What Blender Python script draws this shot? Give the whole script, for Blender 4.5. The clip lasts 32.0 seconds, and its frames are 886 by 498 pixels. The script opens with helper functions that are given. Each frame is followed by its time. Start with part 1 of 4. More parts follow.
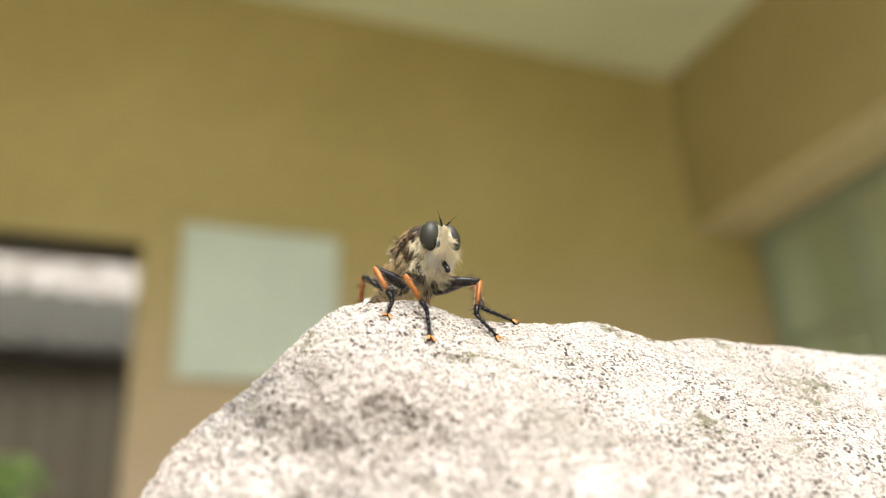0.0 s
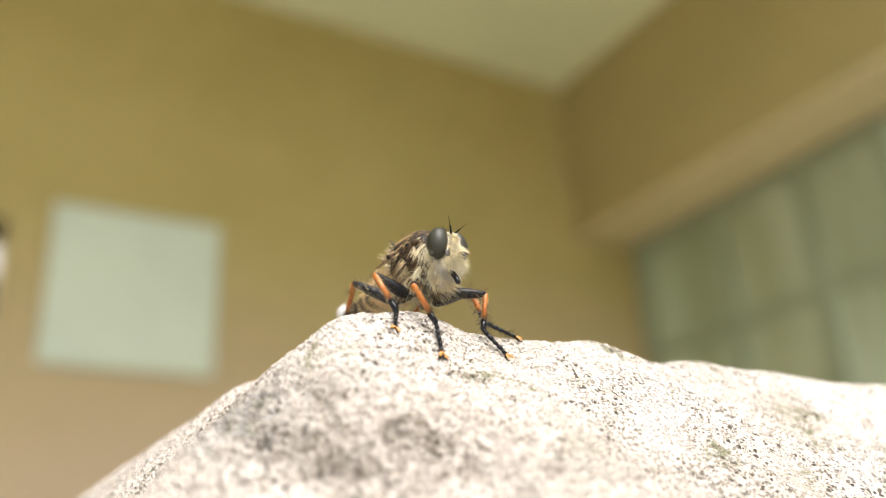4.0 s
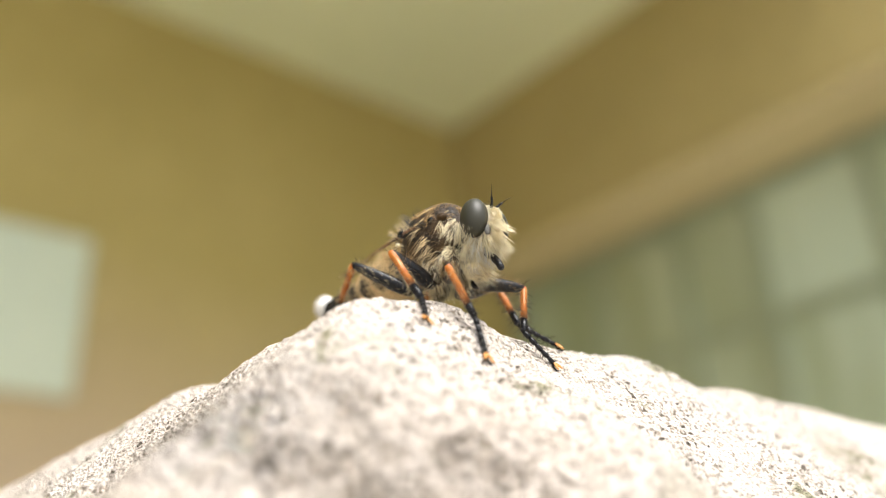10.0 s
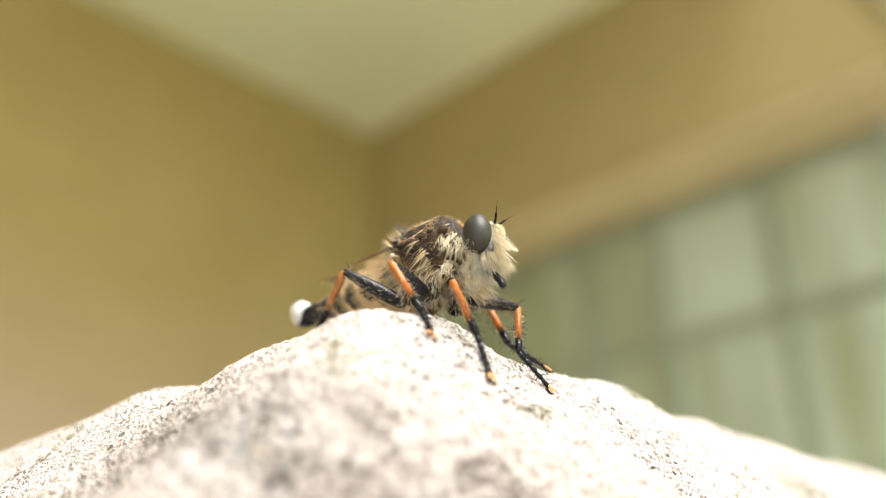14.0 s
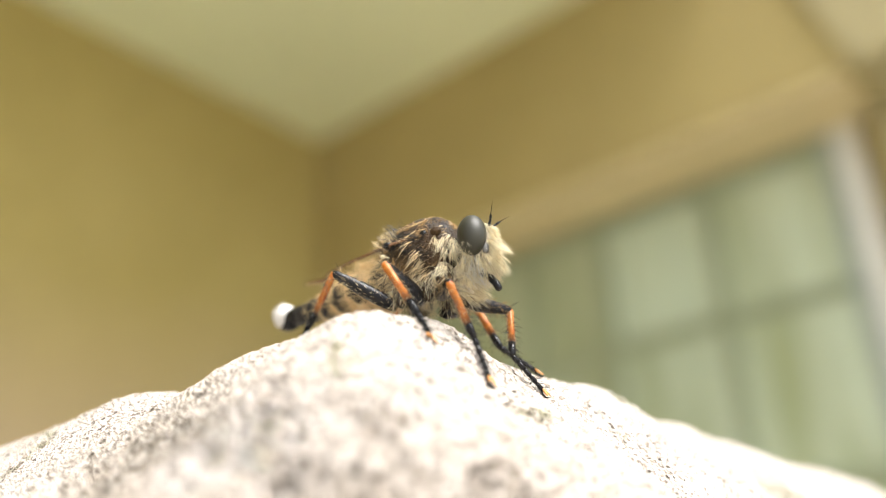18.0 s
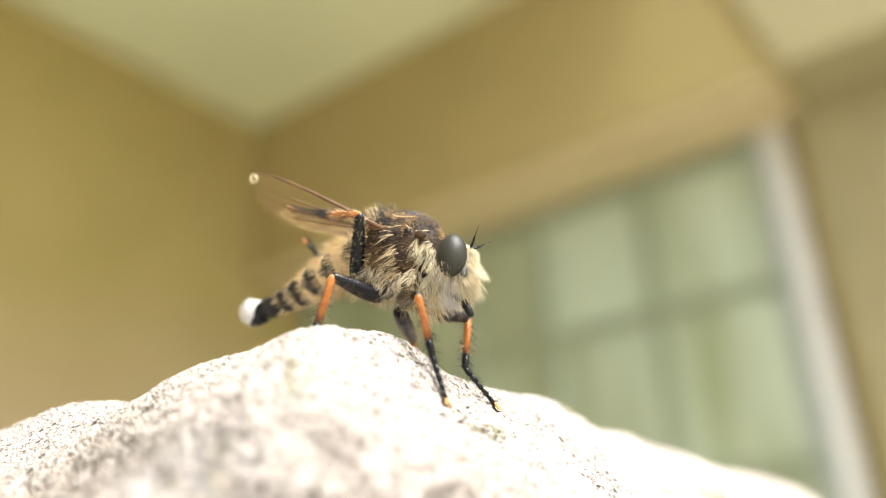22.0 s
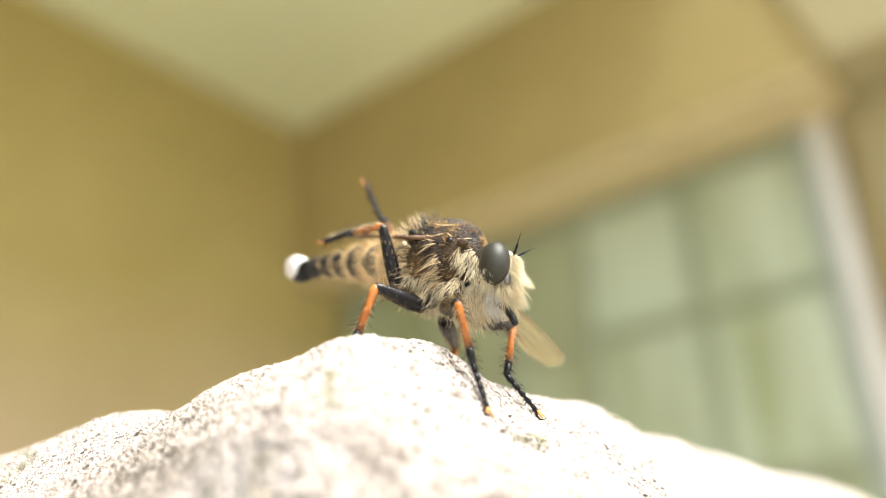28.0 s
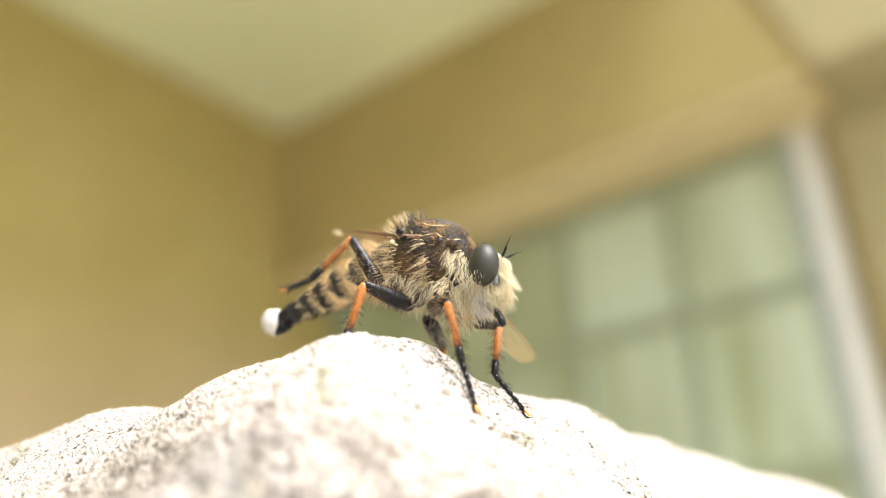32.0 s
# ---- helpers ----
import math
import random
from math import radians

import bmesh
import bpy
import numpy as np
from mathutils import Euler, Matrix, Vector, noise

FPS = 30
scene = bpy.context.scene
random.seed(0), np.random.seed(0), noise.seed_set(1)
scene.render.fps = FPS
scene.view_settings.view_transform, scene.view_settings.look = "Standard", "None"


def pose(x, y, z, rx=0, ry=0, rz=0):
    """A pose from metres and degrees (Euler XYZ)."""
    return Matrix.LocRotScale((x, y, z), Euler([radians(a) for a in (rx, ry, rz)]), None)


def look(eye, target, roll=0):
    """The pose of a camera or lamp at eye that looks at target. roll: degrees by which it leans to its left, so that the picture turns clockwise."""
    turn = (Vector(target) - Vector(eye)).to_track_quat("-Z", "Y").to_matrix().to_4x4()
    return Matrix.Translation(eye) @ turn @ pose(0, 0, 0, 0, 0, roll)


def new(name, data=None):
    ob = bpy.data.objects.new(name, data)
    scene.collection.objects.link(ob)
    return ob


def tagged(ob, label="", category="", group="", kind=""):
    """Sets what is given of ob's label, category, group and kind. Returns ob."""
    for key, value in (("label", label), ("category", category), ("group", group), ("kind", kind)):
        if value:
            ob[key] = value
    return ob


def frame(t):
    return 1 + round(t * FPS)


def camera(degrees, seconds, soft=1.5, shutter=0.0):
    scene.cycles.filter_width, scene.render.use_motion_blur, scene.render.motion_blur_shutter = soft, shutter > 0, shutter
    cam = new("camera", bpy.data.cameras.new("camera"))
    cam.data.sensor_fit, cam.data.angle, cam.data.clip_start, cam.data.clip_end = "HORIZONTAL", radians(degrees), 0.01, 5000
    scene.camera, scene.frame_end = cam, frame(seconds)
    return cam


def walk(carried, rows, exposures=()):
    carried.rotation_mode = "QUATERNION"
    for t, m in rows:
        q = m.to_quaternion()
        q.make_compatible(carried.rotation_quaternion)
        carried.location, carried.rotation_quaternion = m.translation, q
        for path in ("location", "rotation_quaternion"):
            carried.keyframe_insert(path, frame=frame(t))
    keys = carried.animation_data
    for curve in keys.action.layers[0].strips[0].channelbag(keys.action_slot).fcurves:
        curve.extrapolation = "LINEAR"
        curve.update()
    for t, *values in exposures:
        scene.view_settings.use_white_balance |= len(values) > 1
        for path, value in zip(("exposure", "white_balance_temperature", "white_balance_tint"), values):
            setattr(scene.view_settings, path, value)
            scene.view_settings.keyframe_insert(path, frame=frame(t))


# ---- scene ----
cam = camera(53.7, 32.0, 0.45)
METRES, EYE, TILT, LEAN, TURN = 0.085, 0.85, 23.0, 2.87, -21.38
ROWS = [
    (0.0, 0.0, 0.0, 0.0, 0.0, 0.0, -0.0),
    (0.5, -0.0122, 0.0016, 0.0005, -0.23, -0.09, -0.12),
    (1.0, -0.016, 0.0071, 0.0017, -0.54, -0.14, -0.12),
    (1.5, -0.0289, 0.032, 0.0059, -0.83, -0.19, -0.18),
    (2.0, -0.0658, 0.0468, 0.0014, -1.42, -0.18, -0.45),
    (2.5, -0.0994, 0.0595, 0.0086, -3.4, -0.18, -1.02),
    (3.0, -0.128, 0.0833, 0.0079, -5.16, -0.07, -1.39),
    (3.5, -0.154, 0.0952, 0.0092, -6.56, 0.01, -2.38),
    (5.5, -0.2477, 0.1601, 0.0069, -10.41, 0.12, -4.15),
    (6.0, -0.2476, 0.1821, -0.0042, -11.13, 0.35, -4.61),
    (6.5, -0.2464, 0.2346, -0.0182, -11.96, 0.59, -4.56),
    (7.0, -0.2699, 0.2864, -0.0413, -12.63, 0.84, -5.01),
    (7.5, -0.2633, 0.3414, -0.0479, -13.18, 1.15, -4.95),
    (8.0, -0.2651, 0.3725, -0.0613, -13.66, 1.61, -5.22),
    (8.5, -0.2699, 0.3805, -0.0657, -14.06, 2.0, -5.71),
    (9.0, -0.2817, 0.3939, -0.0707, -14.54, 2.46, -6.2),
    (9.5, -0.3032, 0.4075, -0.0678, -15.09, 2.73, -6.65),
    (10.0, -0.3117, 0.4108, -0.0716, -15.66, 3.05, -6.96),
    (10.5, -0.3231, 0.4207, -0.0767, -16.22, 3.28, -7.35),
    (11.0, -0.3365, 0.4226, -0.0757, -16.84, 3.4, -7.8),
    (11.5, -0.3577, 0.4289, -0.0768, -17.57, 3.64, -8.4),
    (12.0, -0.3675, 0.427, -0.0754, -18.35, 3.81, -8.85),
    (12.5, -0.3701, 0.4299, -0.0766, -19.32, 3.93, -9.27),
    (13.0, -0.377, 0.44, -0.0748, -20.2, 4.13, -9.63),
    (13.5, -0.3885, 0.4473, -0.0778, -21.16, 4.36, -10.02),
    (14.0, -0.4038, 0.4634, -0.0794, -21.99, 4.51, -10.62),
    (14.5, -0.4117, 0.4677, -0.0816, -22.83, 4.74, -10.9),
    (15.0, -0.4104, 0.4978, -0.0863, -23.84, 5.28, -10.63),
    (15.5, -0.4169, 0.4978, -0.0846, -24.63, 5.4, -10.56),
    (17.5, -0.4345, 0.4929, -0.0936, -25.53, 5.71, -10.71),
    (18.0, -0.4424, 0.4985, -0.0948, -25.5, 5.7, -10.69),
    (18.5, -0.4578, 0.5049, -0.095, -25.72, 5.68, -11.02),
    (19.0, -0.4811, 0.5125, -0.0949, -26.11, 5.6, -11.83),
    (19.5, -0.5006, 0.5207, -0.0962, -26.64, 5.57, -11.97),
    (20.0, -0.5123, 0.5212, -0.0972, -27.49, 5.5, -12.5),
    (20.5, -0.5034, 0.5098, -0.0839, -28.48, 5.54, -12.49),
    (21.0, -0.4893, 0.5018, -0.0787, -29.22, 5.74, -12.08),
    (21.5, -0.4743, 0.5034, -0.0752, -29.68, 5.87, -11.74),
    (22.0, -0.4634, 0.5147, -0.0736, -29.9, 5.89, -11.44),
    (22.5, -0.4611, 0.5163, -0.0711, -29.91, 5.85, -11.46),
    (23.0, -0.4623, 0.5191, -0.0689, -29.46, 5.68, -11.43),
    (23.5, -0.4573, 0.5212, -0.0679, -29.18, 5.59, -11.19),
    (24.0, -0.4608, 0.5237, -0.0677, -29.05, 5.54, -11.29),
    (24.5, -0.4602, 0.5244, -0.067, -28.88, 5.49, -11.2),
    (25.0, -0.4572, 0.5237, -0.0666, -28.52, 5.5, -11.14),
    (25.5, -0.4607, 0.5261, -0.0658, -28.3, 5.42, -11.2),
    (27.5, -0.4558, 0.5254, -0.0644, -27.22, 5.33, -10.83),
    (28.0, -0.4563, 0.5255, -0.0656, -27.06, 5.35, -10.81),
    (28.5, -0.4565, 0.5262, -0.0655, -26.83, 5.34, -10.81),
    (29.0, -0.4581, 0.5263, -0.0666, -26.7, 5.37, -10.83),
    (29.5, -0.462, 0.5281, -0.0668, -26.75, 5.46, -10.94),
    (30.0, -0.4684, 0.5278, -0.0683, -26.99, 5.52, -10.89),
    (30.5, -0.4685, 0.5243, -0.0693, -27.34, 5.6, -10.72),
    (31.0, -0.468, 0.5229, -0.0699, -27.69, 5.67, -10.65),
    (31.5, -0.4735, 0.5131, -0.0702, -27.93, 5.67, -11.17),
    (32.0, -0.4678, 0.511, -0.0694, -28.02, 5.68, -11.27),
]
EXPOSURES = [(0, 1.03), (3, 1.09), (6.0, 1.30), (9, 1.25), (10, 1.26), (13.0, 1.42), (15.0, 1.46), (19.0, 1.53), (23.0, 1.60), (32.0, 1.68)]
# depth of field: wide open, held on the nearer eye
cam.data.dof.use_dof = True
cam.data.dof.aperture_fstop = 10.5
walk(cam, [(t, pose(0, 0, EYE, TILT, LEAN, TURN) @ pose(METRES * x, METRES * y, METRES * z, 90 + pitch, roll, yaw)) for t, x, y, z, yaw, pitch, roll in ROWS], EXPOSURES)

# ---- world and sun: bright hazy sky over the garden, soft sun high behind the camera ----
world = bpy.data.worlds.new("world")
scene.world = world
world.use_nodes = True
wn = world.node_tree.nodes
sky = wn.new("ShaderNodeTexSky")
sky.sky_type, sky.sun_disc = "NISHITA", False
sky.sun_elevation, sky.sun_rotation = radians(60), radians(184)
sky.dust_density, sky.air_density = 4.0, 0.7
haze = wn.new("ShaderNodeHueSaturation")
haze.inputs["Saturation"].default_value = 0.35
world.node_tree.links.new(sky.outputs[0], haze.inputs["Color"])
world.node_tree.links.new(haze.outputs[0], wn["Background"].inputs[0])
wn["Background"].inputs[1].default_value = 0.13
sun = new("sun", bpy.data.lights.new("sun", "SUN"))
sun.data.energy, sun.data.angle, sun.data.color = 2.2, radians(40), (1.0, 0.985, 0.95)
sun.matrix_world = look((0, 0, 0), (0.05, 0.55, -1.0))

MM = 0.001
# the lie of the boulder and of the fly on it
DATUM = Matrix.Translation((0, 0, EYE)) @ Euler((radians(-1.912), radians(-1.712), radians(3.71))).to_matrix().to_4x4()


# ---- materials ----
def material(name, base, rough=0.7, metal=0.0, second=None, scale=20.0, detail=4.0, bump=0.0, bump_scale=200.0, spec=0.5, fine=None, mixer=(0.35, 0.65)):
    """Principled paint with variation at two scales and a fine relief."""
    m = bpy.data.materials.new(name)
    m.use_nodes = True
    n, l = m.node_tree.nodes, m.node_tree.links
    b = n["Principled BSDF"]
    b.inputs["Roughness"].default_value, b.inputs["Metallic"].default_value = rough, metal
    b.inputs["Specular IOR Level"].default_value = spec
    b.inputs["Base Color"].default_value = (*base, 1)
    co = n.new("ShaderNodeTexCoord")
    if second:
        t = n.new("ShaderNodeTexNoise")
        t.inputs["Scale"].default_value, t.inputs["Detail"].default_value = scale, detail
        l.new(co.outputs["Object"], t.inputs["Vector"])
        r = n.new("ShaderNodeMapRange")
        r.inputs[1].default_value, r.inputs[2].default_value = mixer
        l.new(t.outputs["Fac"], r.inputs[0])
        x = n.new("ShaderNodeMix")
        x.data_type = "RGBA"
        l.new(r.outputs[0], x.inputs["Factor"])
        x.inputs["A"].default_value, x.inputs["B"].default_value = (*base, 1), (*second, 1)
        out = x.outputs["Result"]
        if fine:
            t2 = n.new("ShaderNodeTexNoise")
            t2.inputs["Scale"].default_value, t2.inputs["Detail"].default_value = fine[0], 3
            l.new(co.outputs["Object"], t2.inputs["Vector"])
            r2 = n.new("ShaderNodeMapRange")
            r2.inputs[1].default_value, r2.inputs[2].default_value = 0.35, 0.65
            r2.inputs[3].default_value, r2.inputs[4].default_value = 1 - fine[1], 1 + fine[1]
            l.new(t2.outputs["Fac"], r2.inputs[0])
            y = n.new("ShaderNodeVectorMath")
            y.operation = "SCALE"
            l.new(out, y.inputs[0])
            l.new(r2.outputs[0], y.inputs["Scale"])
            out = y.outputs[0]
        l.new(out, b.inputs["Base Color"])
    if bump:
        t3 = n.new("ShaderNodeTexNoise")
        t3.inputs["Scale"].default_value, t3.inputs["Detail"].default_value = bump_scale, 5
        l.new(co.outputs["Object"], t3.inputs["Vector"])
        u = n.new("ShaderNodeBump")
        u.inputs["Strength"].default_value, u.inputs["Distance"].default_value = bump, 1.0 / bump_scale
        l.new(t3.outputs["Fac"], u.inputs["Height"])
        l.new(u.outputs[0], b.inputs["Normal"])
    return m


OCHRE = material("ochre_plaster", (0.46, 0.37, 0.135), 0.9, second=(0.41, 0.325, 0.11), scale=1.4, bump=0.3, bump_scale=60, fine=(14, 0.03))
BROWN = material("brown_plaster", (0.425, 0.338, 0.136), 0.9, second=(0.375, 0.297, 0.115), scale=1.6, bump=0.3, bump_scale=60, fine=(14, 0.03))
# paler copy of the beam plaster, open daylight put into its colour
DAYLIT_PLASTER = material("daylit_plaster", (0.415, 0.358, 0.190), 0.9, second=(0.375, 0.322, 0.168), scale=1.6, bump=0.3, bump_scale=60, fine=(14, 0.03))
# ground bounce under the beam, put into a paler plaster colour
BOUNCE_SOFFIT = material("bounce_lit_soffit", (0.67, 0.555, 0.305), 0.9, second=(0.61, 0.50, 0.27), scale=1.6, bump=0.3, bump_scale=60, fine=(14, 0.03))
CEIL = material("ceiling_paint", (0.76, 0.78, 0.50), 0.9, second=(0.70, 0.72, 0.46), scale=1.5, bump=0.2, bump_scale=80)
def low_wall_light(m, pale, low, high):
    """Light on the lower wall put into the plaster colour, with an uneven upper limit."""
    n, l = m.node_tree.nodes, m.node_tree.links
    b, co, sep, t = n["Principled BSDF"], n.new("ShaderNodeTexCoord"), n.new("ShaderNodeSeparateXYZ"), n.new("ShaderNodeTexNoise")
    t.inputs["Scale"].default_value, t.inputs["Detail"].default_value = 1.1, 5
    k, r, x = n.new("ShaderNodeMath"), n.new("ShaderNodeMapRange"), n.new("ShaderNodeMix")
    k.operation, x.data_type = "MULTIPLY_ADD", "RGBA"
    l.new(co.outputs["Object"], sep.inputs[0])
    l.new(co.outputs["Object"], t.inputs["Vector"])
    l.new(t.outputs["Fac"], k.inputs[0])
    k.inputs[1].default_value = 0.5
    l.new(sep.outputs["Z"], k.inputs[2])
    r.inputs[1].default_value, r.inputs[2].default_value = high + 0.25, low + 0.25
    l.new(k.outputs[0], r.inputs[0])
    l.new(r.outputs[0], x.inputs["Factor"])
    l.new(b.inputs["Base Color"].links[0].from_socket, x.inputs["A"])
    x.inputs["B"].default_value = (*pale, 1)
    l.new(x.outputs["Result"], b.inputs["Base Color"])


# bounced light painted in: paler and pinker towards the ground
low_wall_light(OCHRE, (0.56, 0.43, 0.295), 1.15, 2.15)
PANEL = material("pale_green_board", (0.63, 0.69, 0.54), 0.55, second=(0.58, 0.65, 0.52), scale=4, bump=0.1)
WHITE = material("white_frame_paint", (0.82, 0.82, 0.76), 0.5, second=(0.76, 0.76, 0.70), scale=8)
MULLION = material("grey_green_frame", (0.30, 0.34, 0.22), 0.5, second=(0.335, 0.375, 0.245), scale=9)
GROUND = material("concrete_ground", (0.37, 0.355, 0.315), 0.95, second=(0.31, 0.295, 0.26), scale=3, bump=0.5, bump_scale=40, fine=(60, 0.15))
DARKWOOD = material("dark_wood", (0.056, 0.043, 0.021), 0.75, second=(0.072, 0.060, 0.036), scale=12)
CLOTH = material("grey_white_cloth", (0.60, 0.56, 0.50), 0.9, second=(0.30, 0.26, 0.21), scale=16, mixer=(0.4, 0.62))
DARKGREY = material("dark_grey_metal", (0.042, 0.040, 0.029), 0.9, second=(0.055, 0.051, 0.038), scale=6)
LEAF = material("leaf_green", (0.16, 0.28, 0.04), 0.6, second=(0.26, 0.38, 0.08), scale=30)
BLUEGREY = material("blue_grey_trim", (0.36, 0.42, 0.38), 0.5, second=(0.42, 0.48, 0.43), scale=9)


def pane_material(dim, pale):
    """Frosted green glass with cloth behind it: upright folds, each pane of its own tone."""
    m = bpy.data.materials.new("frosted_pane")
    m.use_nodes = True
    n, l = m.node_tree.nodes, m.node_tree.links
    b = n["Principled BSDF"]
    b.inputs["Roughness"].default_value = 0.25
    co, info, mp = n.new("ShaderNodeTexCoord"), n.new("ShaderNodeObjectInfo"), n.new("ShaderNodeMapping")
    mp.inputs["Scale"].default_value = (1, 4.5, 0.8)
    t = n.new("ShaderNodeTexNoise")
    t.inputs["Scale"].default_value = 1.2
    l.new(co.outputs["Object"], mp.inputs[0])
    l.new(mp.outputs[0], t.inputs["Vector"])
    add = n.new("ShaderNodeMath")
    add.operation = "MULTIPLY_ADD"
    l.new(info.outputs["Random"], add.inputs[0])
    add.inputs[1].default_value = 0.35
    l.new(t.outputs["Fac"], add.inputs[2])
    r = n.new("ShaderNodeMapRange")
    r.inputs[1].default_value, r.inputs[2].default_value = 0.48, 0.80
    l.new(add.outputs[0], r.inputs[0])
    x = n.new("ShaderNodeMix")
    x.data_type = "RGBA"
    l.new(r.outputs[0], x.inputs["Factor"])
    x.inputs["A"].default_value, x.inputs["B"].default_value = (*dim, 1), (*pale, 1)
    l.new(x.outputs["Result"], b.inputs["Base Color"])
    return m


# the panes get paler towards the nearer end of the window
PANES = [pane_material(d, p) for d, p in (((0.36, 0.41, 0.24), (0.60, 0.69, 0.53)), ((0.33, 0.375, 0.22), (0.54, 0.63, 0.48)), ((0.32, 0.355, 0.205), (0.50, 0.57, 0.41)), ((0.35, 0.385, 0.225), (0.47, 0.53, 0.365)), ((0.34, 0.39, 0.235), (0.47, 0.55, 0.38)))]


# ---- mesh helpers ----
def part(name, bm, mat, parent=None, label="", smooth=False):
    me = bpy.data.meshes.new(name)
    bm.to_mesh(me)
    bm.free()
    me.materials.append(mat)
    if smooth:
        me.shade_smooth()
    ob = new(name, me)
    ob.parent = parent
    return tagged(ob, label)


def box(x0, y0, z0, x1, y1, z1, bevel=0.004):
    bm = bmesh.new()
    bmesh.ops.create_cube(bm, size=1)
    for v in bm.verts:
        v.co = Vector(((x0 + x1) / 2 + v.co.x * (x1 - x0), (y0 + y1) / 2 + v.co.y * (y1 - y0), (z0 + z1) / 2 + v.co.z * (z1 - z0)))
    if bevel:
        bmesh.ops.bevel(bm, geom=bm.edges[:], offset=bevel, segments=2, affect="EDGES", profile=0.6)
    return bm


def structure(name, bm, mat, label, category):
    return tagged(part(name, bm, mat), label, category, kind="structure")


class Shape:
    """Vertices and faces gathered piece by piece."""

    def __init__(self):
        self.v, self.f = [], []

    def tube(self, pts, radii, seg=10, flat=1.0, caps=True):
        pts = [Vector(p) for p in pts]
        base, side = len(self.v), None
        for i, p in enumerate(pts):
            way = (pts[min(i + 1, len(pts) - 1)] - pts[max(i - 1, 0)]).normalized()
            if side is None:
                side = way.orthogonal().normalized()
            side = (side - way * side.dot(way)).normalized()
            up = way.cross(side)
            for k in range(seg):
                a = 2 * math.pi * k / seg
                self.v.append(p + (side * math.cos(a) + up * math.sin(a) * flat) * radii[i])
        for i in range(len(pts) - 1):
            for k in range(seg):
                a, b = base + i * seg + k, base + i * seg + (k + 1) % seg
                self.f.append((a, b, b + seg, a + seg))
        if caps:
            self.f.append(tuple(base + k for k in reversed(range(seg))))
            self.f.append(tuple(base + (len(pts) - 1) * seg + k for k in range(seg)))
        return self

    def hair(self, root, way, length, radius, droop):
        """One thin tapered bristle, bent towards droop."""
        way, base = Vector(way).normalized(), len(self.v)
        side = way.orthogonal().normalized()
        up = way.cross(side)
        for s in (0.0, 0.3, 0.58, 0.82):
            p = Vector(root) + way * (length * s) + Vector(droop) * (length * s * s)
            r = radius * (1 - 0.7 * s)
            for k in range(3):
                a = 2.0944 * k
                self.v.append(p + side * (r * math.cos(a)) + up * (r * math.sin(a)))
        self.v.append(Vector(root) + way * length + Vector(droop) * length)
        for i in (0, 3, 6):
            for k in range(3):
                a, b = base + i + k, base + i + (k + 1) % 3
                self.f.append((a, b, b + 3, a + 3))
        for k in range(3):
            self.f.append((base + 9 + k, base + 9 + (k + 1) % 3, base + 12))
        return self

    def ellipsoid(self, c, r, seg=24, rings=16, turn=None, warp=None):
        base = len(self.v)
        for i in range(rings + 1):
            th = math.pi * i / rings
            for k in range(seg):
                ph = 2 * math.pi * k / seg
                d = Vector((math.sin(th) * math.cos(ph), math.sin(th) * math.sin(ph), math.cos(th)))
                w = warp(d) if warp else 1.0
                p = Vector((d.x * r[0], d.y * r[1], d.z * r[2])) * w
                self.v.append(Vector(c) + (turn @ p if turn else p))
        for i in range(rings):
            for k in range(seg):
                a, b = base + i * seg + k, base + i * seg + (k + 1) % seg
                self.f.append((a, a + seg, b + seg, b))
        return self

    def made(self, name, mat, parent=None, label="", smooth=True):
        me = bpy.data.meshes.new(name)
        me.from_pydata([tuple(p) for p in self.v], [], self.f)
        me.materials.append(mat)
        if smooth:
            me.shade_smooth()
        ob = new(name, me)
        ob.parent = parent
        return tagged(ob, label)


# ---- the porch: ground, walls, beam, ceiling ----
WALL_Y, BEAM_X, WIN_X = 2.80, 2.36, 2.70
CEIL_Z, BEAM_Z = 3.13, 2.37
structure("ground", box(-60, -60, -0.3, 60, 60, 0, 0), GROUND, "grey concrete garden ground around the boulder", "ground")
# back wall with the passage and the board
DOOR_L, DOOR_R, DOOR_TOP = -0.95, 0.098, 2.045
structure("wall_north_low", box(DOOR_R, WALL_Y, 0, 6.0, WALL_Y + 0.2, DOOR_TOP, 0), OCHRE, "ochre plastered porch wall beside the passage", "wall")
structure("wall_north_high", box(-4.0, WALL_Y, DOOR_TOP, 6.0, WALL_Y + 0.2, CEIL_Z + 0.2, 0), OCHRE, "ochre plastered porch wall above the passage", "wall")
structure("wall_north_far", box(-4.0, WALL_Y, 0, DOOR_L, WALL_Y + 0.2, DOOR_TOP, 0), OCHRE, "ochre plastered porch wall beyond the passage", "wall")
structure("ceiling", box(-4.0, 0.72, CEIL_Z, BEAM_X, WALL_Y, CEIL_Z + 0.18, 0), CEIL, "pale cream painted porch ceiling", "ceiling")
structure("beam", box(BEAM_X, 0.40, BEAM_Z, WIN_X - 0.04, WALL_Y - 0.002, CEIL_Z + 0.18, 0.012), BROWN, "brown plastered beam above the windows", "beam")
# thin slab added to carry the bounce tint
structure("beam_soffit", box(BEAM_X + 0.004, 0.50, BEAM_Z - 0.02, WIN_X - 0.045, WALL_Y - 0.004, BEAM_Z - 0.001, 0.003), BOUNCE_SOFFIT, "underside of the beam, ground bounce painted into its colour", "beam")
rake = box(BEAM_X - 0.02, -1.6, BEAM_Z - 0.01, WIN_X - 0.043, 0.475, CEIL_Z + 0.18, 0.012)
for v in rake.verts:
    if v.co.y > 0:
        v.co.y += 0.30 * (v.co.z - BEAM_Z)
